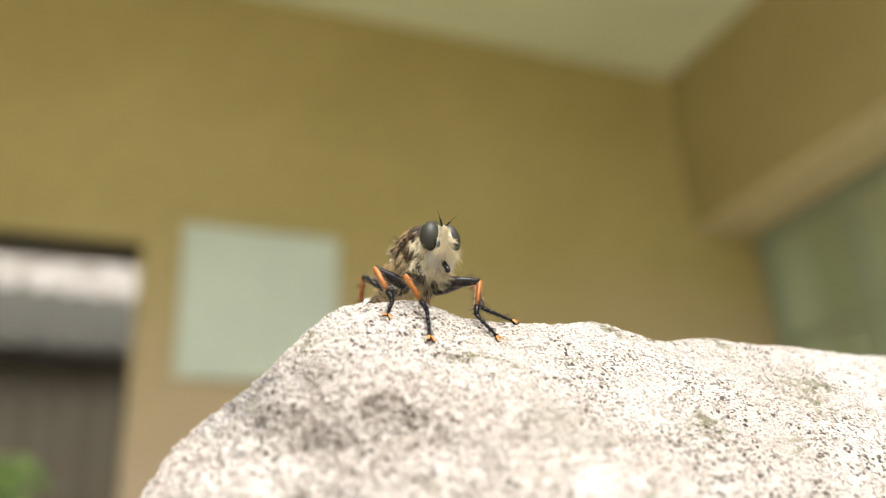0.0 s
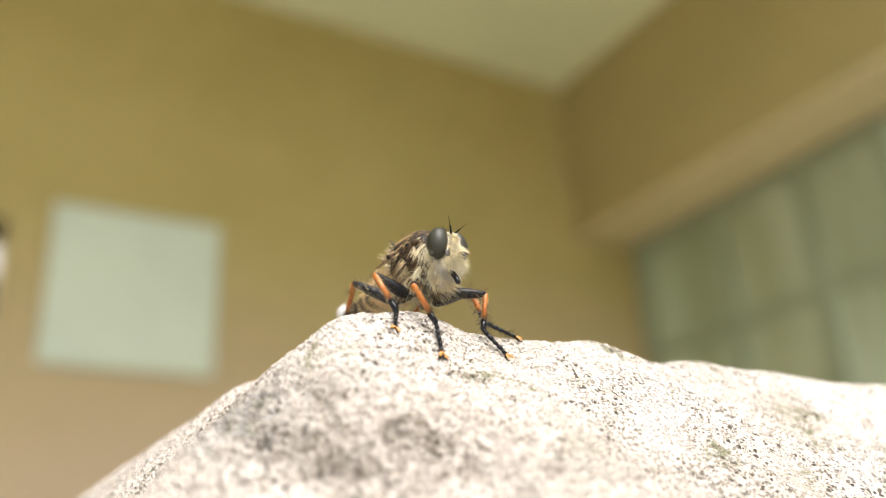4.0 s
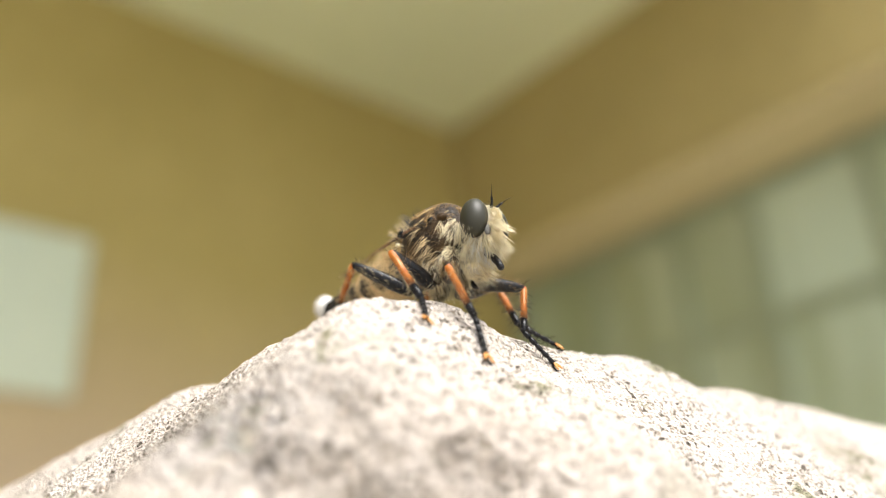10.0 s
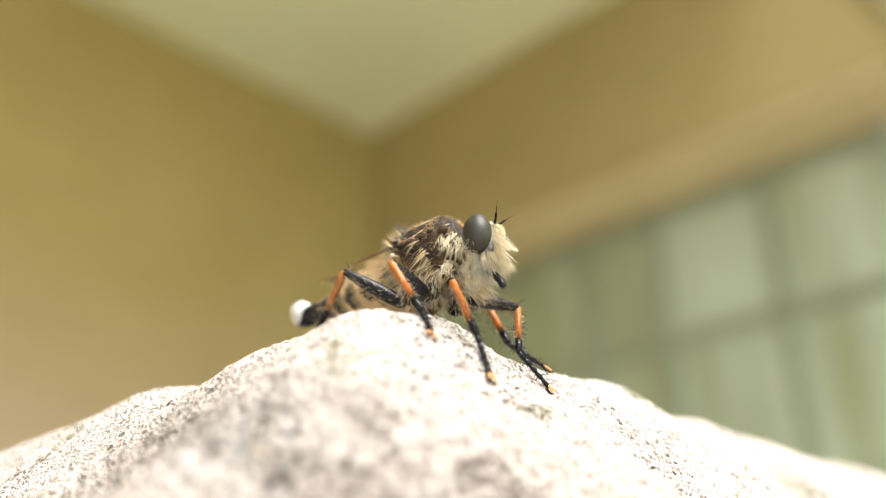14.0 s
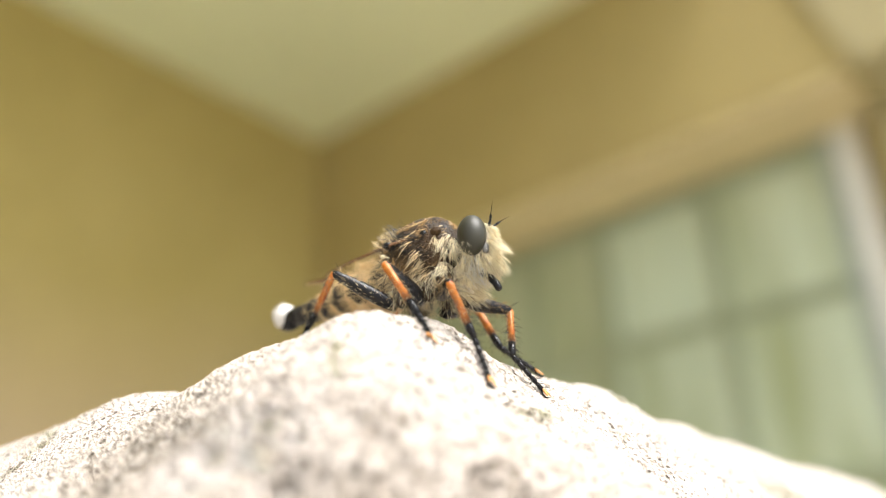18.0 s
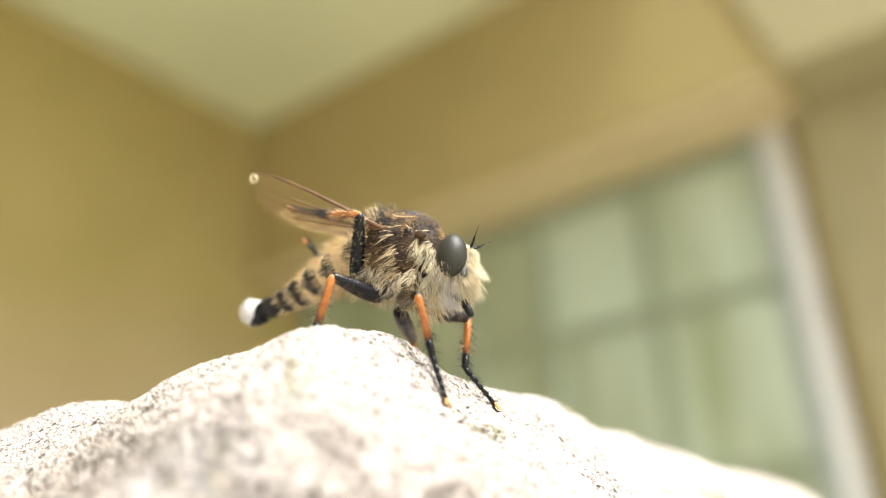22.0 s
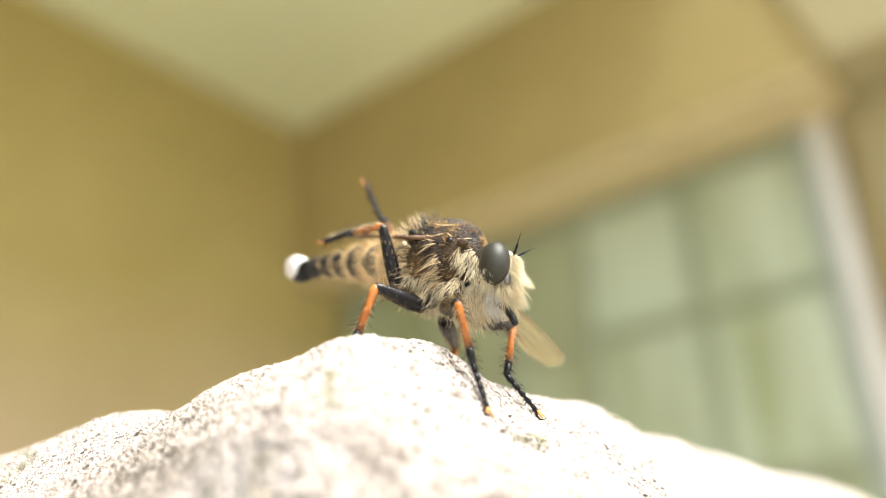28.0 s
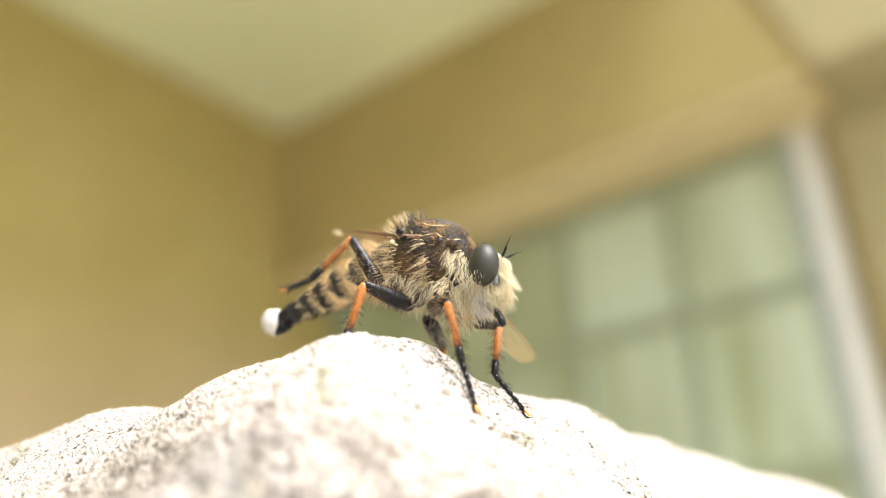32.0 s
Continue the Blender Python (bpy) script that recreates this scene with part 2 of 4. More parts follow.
structure("beam_end", rake, DAYLIT_PLASTER, "plastered end of the beam, open daylight painted into its colour", "beam")
structure("pillar", box(WIN_X - 0.10, -1.6, 0, WIN_X + 0.30, 0.515, BEAM_Z - 0.013, 0.015), DAYLIT_PLASTER, "plastered pillar at the end of the windows, daylight painted into its colour", "pillar")
structure("wall_east_low", box(WIN_X - 0.04, 0.52, 0, WIN_X + 0.2, WALL_Y - 0.003, 0.70, 0.004), BROWN, "brown plastered wall under the windows", "wall")
structure("wall_east_high", box(WIN_X - 0.038, -1.6, BEAM_Z + 0.004, WIN_X + 0.25, WALL_Y - 0.003, CEIL_Z + 0.18, 0), BROWN, "brown plastered lintel over the windows", "wall")
structure("window_back", box(WIN_X + 0.05, 0.518, 0.702, WIN_X + 0.2, WALL_Y - 0.003, BEAM_Z, 0), BROWN, "wall closing the window niche", "wall")
structure("wall_west", box(-4.2, 0.72, 0, -4.0, WALL_Y + 0.2, CEIL_Z + 0.2, 0), OCHRE, "ochre plastered side wall of the porch", "wall")


def big_window():
    """Wide window of small panes under the beam."""
    win = tagged(new("window_1"), "wide window of pale green frosted panes", "window", kind="structure")
    ys, zs = [0.545, 0.672, 1.105, 1.54, 1.88, 2.29, 2.76], [0.71, 1.28, 1.84, BEAM_Z - 0.004]
    # first upright: brown strip added for the shaded side of the pillar
    for i, y in enumerate(ys):
        part("mullion", box(WIN_X - 0.03, y - 0.024, zs[0], WIN_X + 0.03, y + 0.024, zs[-1]), (BROWN if i == 0 else BLUEGREY) if i < 2 else MULLION, win)
    for z in (zs[0], zs[1], zs[2], zs[3] - 0.031):
        part("rail", box(WIN_X - 0.022, ys[1], z - 0.026, WIN_X + 0.022, ys[-1], z + 0.026), MULLION, win)
    part("white_post", box(WIN_X - 0.05, 0.572, zs[0], WIN_X + 0.02, 0.642, zs[-1]), WHITE, win, "white painted window post")
    for i in range(1, len(ys) - 1):
        for j in range(len(zs) - 1):
            part("pane", box(WIN_X - 0.004, ys[i] + 0.025, zs[j] + 0.027, WIN_X + 0.004, ys[i + 1] - 0.025, zs[j + 1] - 0.027, 0), PANES[i - 1], win)
    return win


big_window()


def notice_board():
    b = tagged(new("notice_board"), "pale green blank board fixed to the ochre wall", "board")
    x0, z0, x1, z1 = 0.235, 1.604, 0.742, 2.108
    part("panel", box(x0, WALL_Y - 0.018, z0, x1, WALL_Y - 0.001, z1, 0.003), PANEL, b)
    for n, q in (("top_edge", (x0 - 0.012, z1, x1 + 0.012, z1 + 0.012)), ("bottom_edge", (x0 - 0.012, z0 - 0.012, x1 + 0.012, z0)), ("side_edge", (x0 - 0.012, z0, x0, z1)), ("side_edge", (x1, z0, x1 + 0.012, z1))):
        part(n, box(q[0], WALL_Y - 0.024, q[1], q[2], WALL_Y - 0.001, q[3], 0.002), PANEL, b)
    return b


notice_board()
structure("door_frame_head", box(DOOR_L, WALL_Y + 0.01, DOOR_TOP - 0.014, DOOR_R, WALL_Y + 0.19, DOOR_TOP - 0.001, 0.003), DARKWOOD, "dark wooden head of the door frame", "door frame")

# ---- the yard seen through the opening ----
def shed():
    """Low dark shed with a sloping grey roof."""
    h = tagged(new("shed"), "dark brown shed with a grey sloping metal roof", "shed")
    for i in range(26):
        x = -2.4 + i * 0.17
        part("board", box(x, 5.52, 0, x + 0.162, 5.55, 2.38, 0.004), DARKWOOD, h)
    part("shed_body", box(-2.4, 5.56, 0, 2.0, 6.4, 2.38, 0), DARKWOOD, h)
    roof = Shape()
    n = 120
    for i in range(n + 1):
        x = -2.6 + 4.8 * i / n
        w = 0.018 * math.sin(i * 1.2566)
        for dz in (0.0, -0.012):
            roof.v += [Vector((x, 5.36, 2.44 + w + dz)), Vector((x, 6.5, 3.16 - 0.05 * x + w + dz))]
    for i in range(n):
        a, b = 4 * i, 4 * i + 4
        roof.f += [(a, b, b + 1, a + 1), (a + 2, a + 3, b + 3, b + 2), (a, a + 2, b + 2, b)]
    roof.made("corrugated_roof", DARKGREY, h, "grey corrugated metal roof")
    return h


shed()
structure("yard_wall", box(-5, 6.6, 0, 4, 6.8, 5.0, 0), CLOTH, "streaked whitewashed wall behind the shed", "wall")


def bush(x, y, top, seed):
    r = random.Random(seed)
    b = tagged(new("bush"), "bright green leafy bush in the yard", "bush")
    stem = Shape()
    for k in range(7):
        a = r.uniform(0, 6.283)
        stem.tube([(x, y, 0), (x + 0.1 * math.cos(a), y + 0.1 * math.sin(a), top * 0.5), (x + 0.28 * math.cos(a), y + 0.28 * math.sin(a), top * 0.92)], [0.014, 0.01, 0.004], 6)
    stem.made("stems", DARKWOOD, b)
    s = Shape()
    for k in range(1500):
        a, u = r.uniform(0, 6.283), r.random()
        rad = 0.36 * math.sqrt(r.random()) * (0.55 + 0.45 * math.sin(math.pi * min(1, u * 1.15)))
        p = Vector((x + rad * math.cos(a), y + rad * math.sin(a), top * (0.25 + 0.78 * u) + r.gauss(0, 0.03)))
        w = Vector((r.gauss(0, 1), r.gauss(0, 1), r.gauss(0, 0.5))).normalized()
        t = w.orthogonal().normalized()
        q, base = 0.035 * r.uniform(0.7, 1.3), len(s.v)
        s.v += [p - w * q, p + t * q * 0.45 + Vector((0, 0, q * 0.2)), p + w * q, p - t * q * 0.45 + Vector((0, 0, q * 0.2)), p - Vector((0, 0, 0.002))]
        s.f += [(base, base + 1, base + 2, base + 3), (base, base + 3, base + 4), (base + 3, base + 2, base + 4), (base + 2, base + 1, base + 4), (base + 1, base, base + 4)]
    s.made("leaves", LEAF, b, smooth=False)
    return b


bush(-0.36, 4.0, 1.46, 3)

# ---- the boulder ----
FACETS = [(10.29, -0.02, 45.64), (0.68, 13.8, 37.12), (2.12, 4.58, 46.77), (-0.47, 0.57, 40.79), (2.41, 0.68, 47.69), (2.3, 0.66, 47.87), (-0.57, -0.94, 45.55), (12.85, 13.36, 45.63), (0.62, 12.04, 42.41), (6.13, 9.22, 47.31)]
KNOBS = [(83.0, 96.2, -1.7, 4.3), (37.1, 120.6, -3.7, 4.9), (17.2, 102.9, 3.7, 4.5), (12.8, 104.7, -3.1, 7.4), (103.4, 93.8, -0.3, 6.2), (38.2, 100.1, 0.7, 5.1), (65.1, 95.3, -0.8, 7.1), (46.1, 96.4, 1.7, 3.2), (36.6, 104.9, -1.0, 4.3), (51.0, 96.2, -0.9, 6.4), (121.1, 92.2, -1.1, 8.5), (72.6, 97.6, 0.9, 3.5), (26.6, 116.2, -1.2, 6.4), (46.5, 90.2, -1.1, 2.7), (50.6, 81.8, 3.7, 5.3), (34.2, 118.9, 1.3, 7.0), (97.1, 87.4, -2.8, 3.6), (34.5, 117.5, 1.1, 4.0), (34.7, 118.5, -0.55, 13.0), (102.7, 93.9, -0.34, 13.0), (32.1, 143.6, -0.58, 6.5), (34.7, 115.5, -0.29, 3.0), (31.3, 186.5, 0.39, 13.0), (29.1, 199.0, 0.45, 12.0)]


# hollows under the ledge of the front face: middle, reach and depth in mm
CREVICES = [(30.8, 88.3, 23.8, 1.5, 1.2), (33.6, 86.0, 22.8, 2.0, 2.0), (38.0, 84.4, 21.4, 2.2, 1.3), (29.4, 88.9, 19.4, 1.8, 1.2), (25.6, 92.8, 23.4, 1.5, 0.6), (23.2, 95.6, 23.2, 2.0, 1.2), (48.2, 79.3, 17.8, 1.9, 1.6), (43.5, 79.5, 15.9, 1.9, 1.5), (62.9, 81.0, 17.8, 2.0, 1.0), (19.2, 100.4, 23.4, 2.0, 1.2), (23.0, 119.3, 27.5, 2.0, 0.9)]


def rock_height(x, y):
    """Height in mm over the datum, of a boulder hewn by rounded facets and a few knobs."""
    h = np.stack([a * (x - 40) / 10 + b * (y - 95) / 10 + c for a, b, c in FACETS])
    m = h.min(0)
    z = m - np.log(np.exp(-0.6 * (h - m)).sum(0)) / 0.6
    for cx, cy, a, w in KNOBS:
        z = z + a * np.exp(-((x - cx) ** 2 + (y - cy) ** 2) / (2 * w * w))
    r = np.hypot(x - 48, y - 105)
    return z - 0.018 * np.maximum(0, r - 110) ** 2


def boulder():
    rings, spokes = 440, 720
    i = np.arange(rings) / (rings - 1)
    rad = 62 * i + 300 * np.maximum(0, i - 0.35) ** 3 / 0.65 ** 3
    ang = np.arange(spokes) * 2 * np.pi / spokes
    x = 46 + np.outer(rad, np.cos(ang))
    y = 100 + np.outer(rad, np.sin(ang))
    z = rock_height(x, y)
    gx, gy = ((rock_height(x + 0.4 * u, y + 0.4 * v) - rock_height(x - 0.4 * u, y - 0.4 * v)) / 0.8 for u, v in ((1, 0), (0, 1)))
    out = np.stack([-gx, -gy, np.ones_like(gx)], -1).reshape(-1, 3)
    out /= np.linalg.norm(out, axis=1)[:, None]
    pts = np.stack([x, y, z], -1).reshape(-1, 3)
    rough = np.zeros(len(pts))
    for k, p in enumerate(pts):
        q = Vector(p)
        pit = noise.noise(q * 0.95 + Vector((7, 3, 1)))
        face = min(1.0, max(0.0, (38.5 - q.z) / 9)) * min(1.0, max(0.0, (70 - q.x) / 24))
        low = min(1.0, max(0.0, (36 - q.z) / 14))
        crag = abs(noise.noise(Vector((q.x * 0.24, q.y * 0.24, q.z * 0.5)) + Vector((1, 6, 2))))
        dent = noise.noise(q * 0.30 + Vector((5, 5, 5)))
        rough[k] = face * (0.55 * noise.noise(q * 0.13) - 1.6 * max(0.0, dent - 0.16) - 6.5 * max(0.0, 0.065 - crag)) + (0.14 + 0.30 * low) * noise.noise(q * 0.4) + (0.21 + 0.18 * low) * noise.noise(q * 1.1) + (0.11 + 0.08 * low) * noise.noise(q * 2.3) - (0.55 + 0.4 * low) * max(0.0, pit - 0.2)
    for cx, cy, cz, reach, deep in CREVICES:
        d2 = ((pts - np.array([cx, cy, cz])) ** 2).sum(1) / reach ** 2
        rough -= 0.8 * deep * np.exp(-d2)
    rough *= np.clip((150 - np.hypot(pts[:, 0] - 48, pts[:, 1] - 105)) / 30, 0.0, 1.0)
    pts += out * rough[:, None]
    # the foot of the front face is undercut
    ledge = 24.8 + 0.7 * np.sin(pts[:, 0] * 0.55) + 0.5 * np.sin(pts[:, 0] * 1.3 + 1.0)
    where = np.clip((45 - pts[:, 0]) / 6, 0, 1) * np.clip((pts[:, 0] - 20) / 6, 0, 1) * np.clip((99 - pts[:, 1]) / 4, 0, 1)
    under = np.clip(ledge - pts[:, 2], 0, 5.5) * where
    pts[:, 0] += 0.17 * under
    pts[:, 1] += 0.40 * under
    pts[:, 2] = np.maximum(pts[:, 2], -885)
    pts *= MM
    turn = np.array(DATUM.to_3x3())
    pts = pts @ turn.T + np.array([0, 0, EYE])
    faces = []
    for a in range(rings - 1):
        for b in range(spokes):
            c = (b + 1) % spokes
            faces.append((a * spokes + b, (a + 1) * spokes + b, (a + 1) * spokes + c, a * spokes + c))
    me = bpy.data.meshes.new("boulder")
    me.from_pydata(pts.tolist(), [], faces)
    me.shade_smooth()
    me.materials.append(rock_material())
    return tagged(new("boulder", me), "rough pale speckled granite boulder standing on the ground", "boulder")


def rock_material():
    m = bpy.data.materials.new("speckled_stone")
    m.use_nodes = True
    n, l = m.node_tree.nodes, m.node_tree.links
    b = n["Principled BSDF"]
    b.inputs["Roughness"].default_value = 0.85
    b.inputs["Specular IOR Level"].default_value = 0.3
    co = n.new("ShaderNodeTexCoord")

    def tex(scale, detail, a, z, dist=0.0):
        t = n.new("ShaderNodeTexNoise")
        t.inputs["Scale"].default_value, t.inputs["Detail"].default_value, t.inputs["Distortion"].default_value = scale, detail, dist
        l.new(co.outputs["Object"], t.inputs["Vector"])
        r = n.new("ShaderNodeMapRange")
        r.inputs[1].default_value, r.inputs[2].default_value = a, z
        l.new(t.outputs["Fac"], r.inputs[0])
        return r.outputs[0], t.outputs["Fac"]

    def mix(f, a, c):
        x = n.new("ShaderNodeMix")
        x.data_type = "RGBA"
        l.new(f, x.inputs["Factor"])
        for s, v in (("A", a), ("B", c)):
            if isinstance(v, tuple):
                x.inputs[s].default_value = (*v, 1)
            else:
                l.new(v, x.inputs[s])
        return x.outputs["Result"]

    def dots(scale, lo, hi, warp):
        """Round spots, each cell with a size of its own."""
        v = n.new("ShaderNodeTexVoronoi")
        v.inputs["Scale"].default_value = scale
        w = n.new("ShaderNodeTexNoise")
        w.inputs["Scale"].default_value, w.inputs["Detail"].default_value = scale * 1.5, 2
        l.new(co.outputs["Object"], w.inputs["Vector"])
        k = n.new("ShaderNodeVectorMath")
        k.operation = "MULTIPLY_ADD"
        k.inputs[1].default_value = (warp / scale,) * 3
        l.new(w.outputs["Color"], k.inputs[0])
        l.new(co.outputs["Object"], k.inputs[2])
        l.new(k.outputs[0], v.inputs["Vector"])
        sep = n.new("ShaderNodeSeparateColor")
        l.new(v.outputs["Color"], sep.inputs[0])
        size = n.new("ShaderNodeMapRange")
        size.inputs[3].default_value, size.inputs[4].default_value = lo, hi
        l.new(sep.outputs[0], size.inputs[0])
        d = n.new("ShaderNodeMath")
        d.operation = "SUBTRACT"
        l.new(size.outputs[0], d.inputs[0])
        l.new(v.outputs["Distance"], d.inputs[1])
        r = n.new("ShaderNodeMapRange")
        r.inputs[1].default_value, r.inputs[2].default_value = 0.0, 0.1
        l.new(d.outputs[0], r.inputs[0])
        return r.outputs[0]

    def both(a, c, op="MULTIPLY"):
        k = n.new("ShaderNodeMath")
        k.operation = op
        l.new(a, k.inputs[0])
        l.new(c, k.inputs[1])
        return k.outputs[0]

    base = mix(tex(55, 4, 0.35, 0.65)[0], (0.82, 0.745, 0.665), (0.72, 0.635, 0.55))
    base = mix(tex(420, 4, 0.52, 0.70)[0], base, (0.60, 0.52, 0.44))
    lichen = both(tex(105, 3, 0.60, 0.67, 0.8)[0], tex(800, 4, 0.40, 0.55)[0])
    base = mix(lichen, base, (0.33, 0.31, 0.20))

    def shade_stone_patch(base, middle, reach, pale, dark):
        """Ragged patch about middle (mm), for painted shade and for stone of its own tone."""
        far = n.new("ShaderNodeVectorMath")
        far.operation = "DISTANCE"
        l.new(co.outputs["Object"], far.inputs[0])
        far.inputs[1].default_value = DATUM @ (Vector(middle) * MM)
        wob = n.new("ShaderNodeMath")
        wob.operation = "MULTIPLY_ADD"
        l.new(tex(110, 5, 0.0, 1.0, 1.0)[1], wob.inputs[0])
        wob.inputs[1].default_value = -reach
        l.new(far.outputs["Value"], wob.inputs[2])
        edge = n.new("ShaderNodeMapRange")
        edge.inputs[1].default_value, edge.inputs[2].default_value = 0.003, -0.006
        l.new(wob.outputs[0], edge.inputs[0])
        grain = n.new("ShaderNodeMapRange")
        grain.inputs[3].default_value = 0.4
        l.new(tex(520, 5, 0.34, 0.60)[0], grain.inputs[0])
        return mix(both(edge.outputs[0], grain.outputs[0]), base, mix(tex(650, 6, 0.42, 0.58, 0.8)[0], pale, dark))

    # first patch: shade of the near front face put into the colour
    base = shade_stone_patch(base, (33.0, 86.0, 21.0), 0.020, (0.73, 0.65, 0.57), (0.40, 0.345, 0.285))
    base = shade_stone_patch(base, (23.8, 99.6, 27.9), 0.0115, (0.27, 0.26, 0.26), (0.17, 0.165, 0.16))
    base = shade_stone_patch(base, (29.5, 92.0, 27.4), 0.0075, (0.60, 0.545, 0.475), (0.40, 0.35, 0.30))
    base = shade_stone_patch(base, (25, 112, 29), 0.020, (0.50, 0.45, 0.39), (0.22, 0.19, 0.15))
    base = shade_stone_patch(base, (54.4, 80.2, 20.6), 0.0080, (0.48, 0.46, 0.36), (0.36, 0.34, 0.25))
    cluster = tex(75, 4, 0.44, 0.57, 0.8)[0]
    pale = both(dots(1900, -0.12, 0.64, 0.9), tex(110, 3, 0.30, 0.48)[0])
    base = mix(pale, base, (0.50, 0.42, 0.335))
    fine = both(dots(2700, -0.12, 0.62, 0.7), tex(150, 4, 0.38, 0.54, 0.6)[0])
    large = both(dots(1450, -0.42, 0.58, 0.9), cluster)
    foot = n.new("ShaderNodeVectorMath")
    foot.operation = "DISTANCE"
    l.new(co.outputs["Object"], foot.inputs[0])
    foot.inputs[1].default_value = DATUM @ (Vector((84, 76, 14)) * MM)
    near = n.new("ShaderNodeMapRange")
    near.inputs[1].default_value, near.inputs[2].default_value = 0.034, 0.012
    l.new(foot.outputs["Value"], near.inputs[0])
    crowd = both(both(dots(1500, -0.2, 0.60, 0.8), tex(140, 4, 0.40, 0.52, 0.6)[0]), near.outputs[0])
    large = both(large, crowd, "MAXIMUM")
    spots = both(fine, large, "MAXIMUM")
    base = mix(fine, base, (0.29, 0.235, 0.175))
    base = mix(large, base, (0.135, 0.11, 0.082))
    raw2 = tex(2600, 3, 0.3, 0.7)[0]
    l.new(base, b.inputs["Base Color"])
    add = n.new("ShaderNodeMath")
    add.operation = "SUBTRACT"
    l.new(raw2, add.inputs[0])
    l.new(spots, add.inputs[1])
    u = n.new("ShaderNodeBump")
    u.inputs["Strength"].default_value, u.inputs["Distance"].default_value = 0.9, 0.0007
    l.new(add.outputs[0], u.inputs["Height"])
    l.new(u.outputs[0], b.inputs["Normal"])
    return m


boulder()

# ---- the robber fly: built in mm about the middle of its thorax; x to its left, y to its tail ----
EYE_GREY = material("compound_eye", (0.027, 0.026, 0.017), 0.42, second=(0.036, 0.034, 0.023), scale=300, spec=0.30, bump=0.12, bump_scale=9000)
BLACK = material("black_chitin", (0.005, 0.005, 0.006), 0.26, second=(0.011, 0.010, 0.010), scale=900, bump=0.25, bump_scale=4000, spec=0.27)
def tibia_material(ln):
    """Orange chitin that darkens through red-brown into black along the shin."""
    m = material("orange_chitin", (0.50, 0.17, 0.018), 0.36, second=(0.36, 0.09, 0.008), scale=700, bump=0.2, bump_scale=4000)
    n, l = m.node_tree.nodes, m.node_tree.links
    b = n["Principled BSDF"]
    co, sep, r, x = n.new("ShaderNodeTexCoord"), n.new("ShaderNodeSeparateXYZ"), n.new("ShaderNodeMapRange"), n.new("ShaderNodeMix")
    x.data_type = "RGBA"
    l.new(co.outputs["Object"], sep.inputs[0])
    r.inputs[1].default_value, r.inputs[2].default_value = ln * 0.56 * MM, ln * 0.76 * MM
    l.new(sep.outputs["Y"], r.inputs[0])
    l.new(r.outputs[0], x.inputs["Factor"])
    l.new(b.inputs["Base Color"].links[0].from_socket, x.inputs["A"])
    x.inputs["B"].default_value = (0.010, 0.007, 0.006, 1)
    l.new(x.outputs["Result"], b.inputs["Base Color"])
    return m



CLAW = material("amber_foot_pad", (0.66, 0.30, 0.075), 0.45, second=(0.54, 0.22, 0.05), scale=900)
CUTICLE = material("dark_brown_cuticle", (0.012, 0.010, 0.008), 0.55, second=(0.085, 0.05, 0.022), scale=330, bump=0.8, bump_scale=3000, fine=(1800, 0.3), spec=0.2)
CREAM = material("cream_bristle", (0.98, 0.91, 0.67), 0.4, second=(0.95, 0.83, 0.54), scale=600)
FACE = material("grey_cream_face", (0.72, 0.66, 0.53), 0.7, second=(0.48, 0.42, 0.32), scale=900, bump=0.4, bump_scale=4000)
STRAW = material("straw_bristle", (0.96, 0.80, 0.48), 0.4, second=(0.88, 0.66, 0.33), scale=600)
SHIELD = material("golden_brown_shield", (0.028, 0.021, 0.014), 0.48, second=(0.32, 0.18, 0.06), scale=280, bump=0.6, bump_scale=3000, fine=(1500, 0.35), spec=0.3, mixer=(0.42, 0.62))
BARE = material("bare_grey_cheek", (0.30, 0.29, 0.275), 0.45, second=(0.20, 0.195, 0.19), scale=900)
SIDE = material("tan_bristle", (0.95, 0.79, 0.48), 0.4, second=(0.80, 0.58, 0.28), scale=600)
GOLD = material("golden_bristle", (0.60, 0.39, 0.15), 0.55, second=(0.30, 0.17, 0.055), scale=600)
DARKHAIR = material("black_bristle", (0.02, 0.018, 0.015), 0.4)
TAN = material("tan_band", (0.60, 0.48, 0.29), 0.7, second=(0.42, 0.31, 0.17), scale=900, bump=0.4, bump_scale=4000)
SNOW = material("white_tail_hair", (0.92, 0.90, 0.85), 0.7)


def glowing_through(m, share):
    """Thin hair lets part of the light pass."""
    n, l = m.node_tree.nodes, m.node_tree.links
    b, out = n["Principled BSDF"], n["Material Output"]
    tr, mx = n.new("ShaderNodeBsdfTranslucent"), n.new("ShaderNodeMixShader")
    if b.inputs["Base Color"].links:
        l.new(b.inputs["Base Color"].links[0].from_socket, tr.inputs[0])
    else:
        tr.inputs[0].default_value = b.inputs["Base Color"].default_value
    mx.inputs[0].default_value = share
    l.new(b.outputs[0], mx.inputs[1])
    l.new(tr.outputs[0], mx.inputs[2])
    l.new(mx.outputs[0], out.inputs["Surface"])


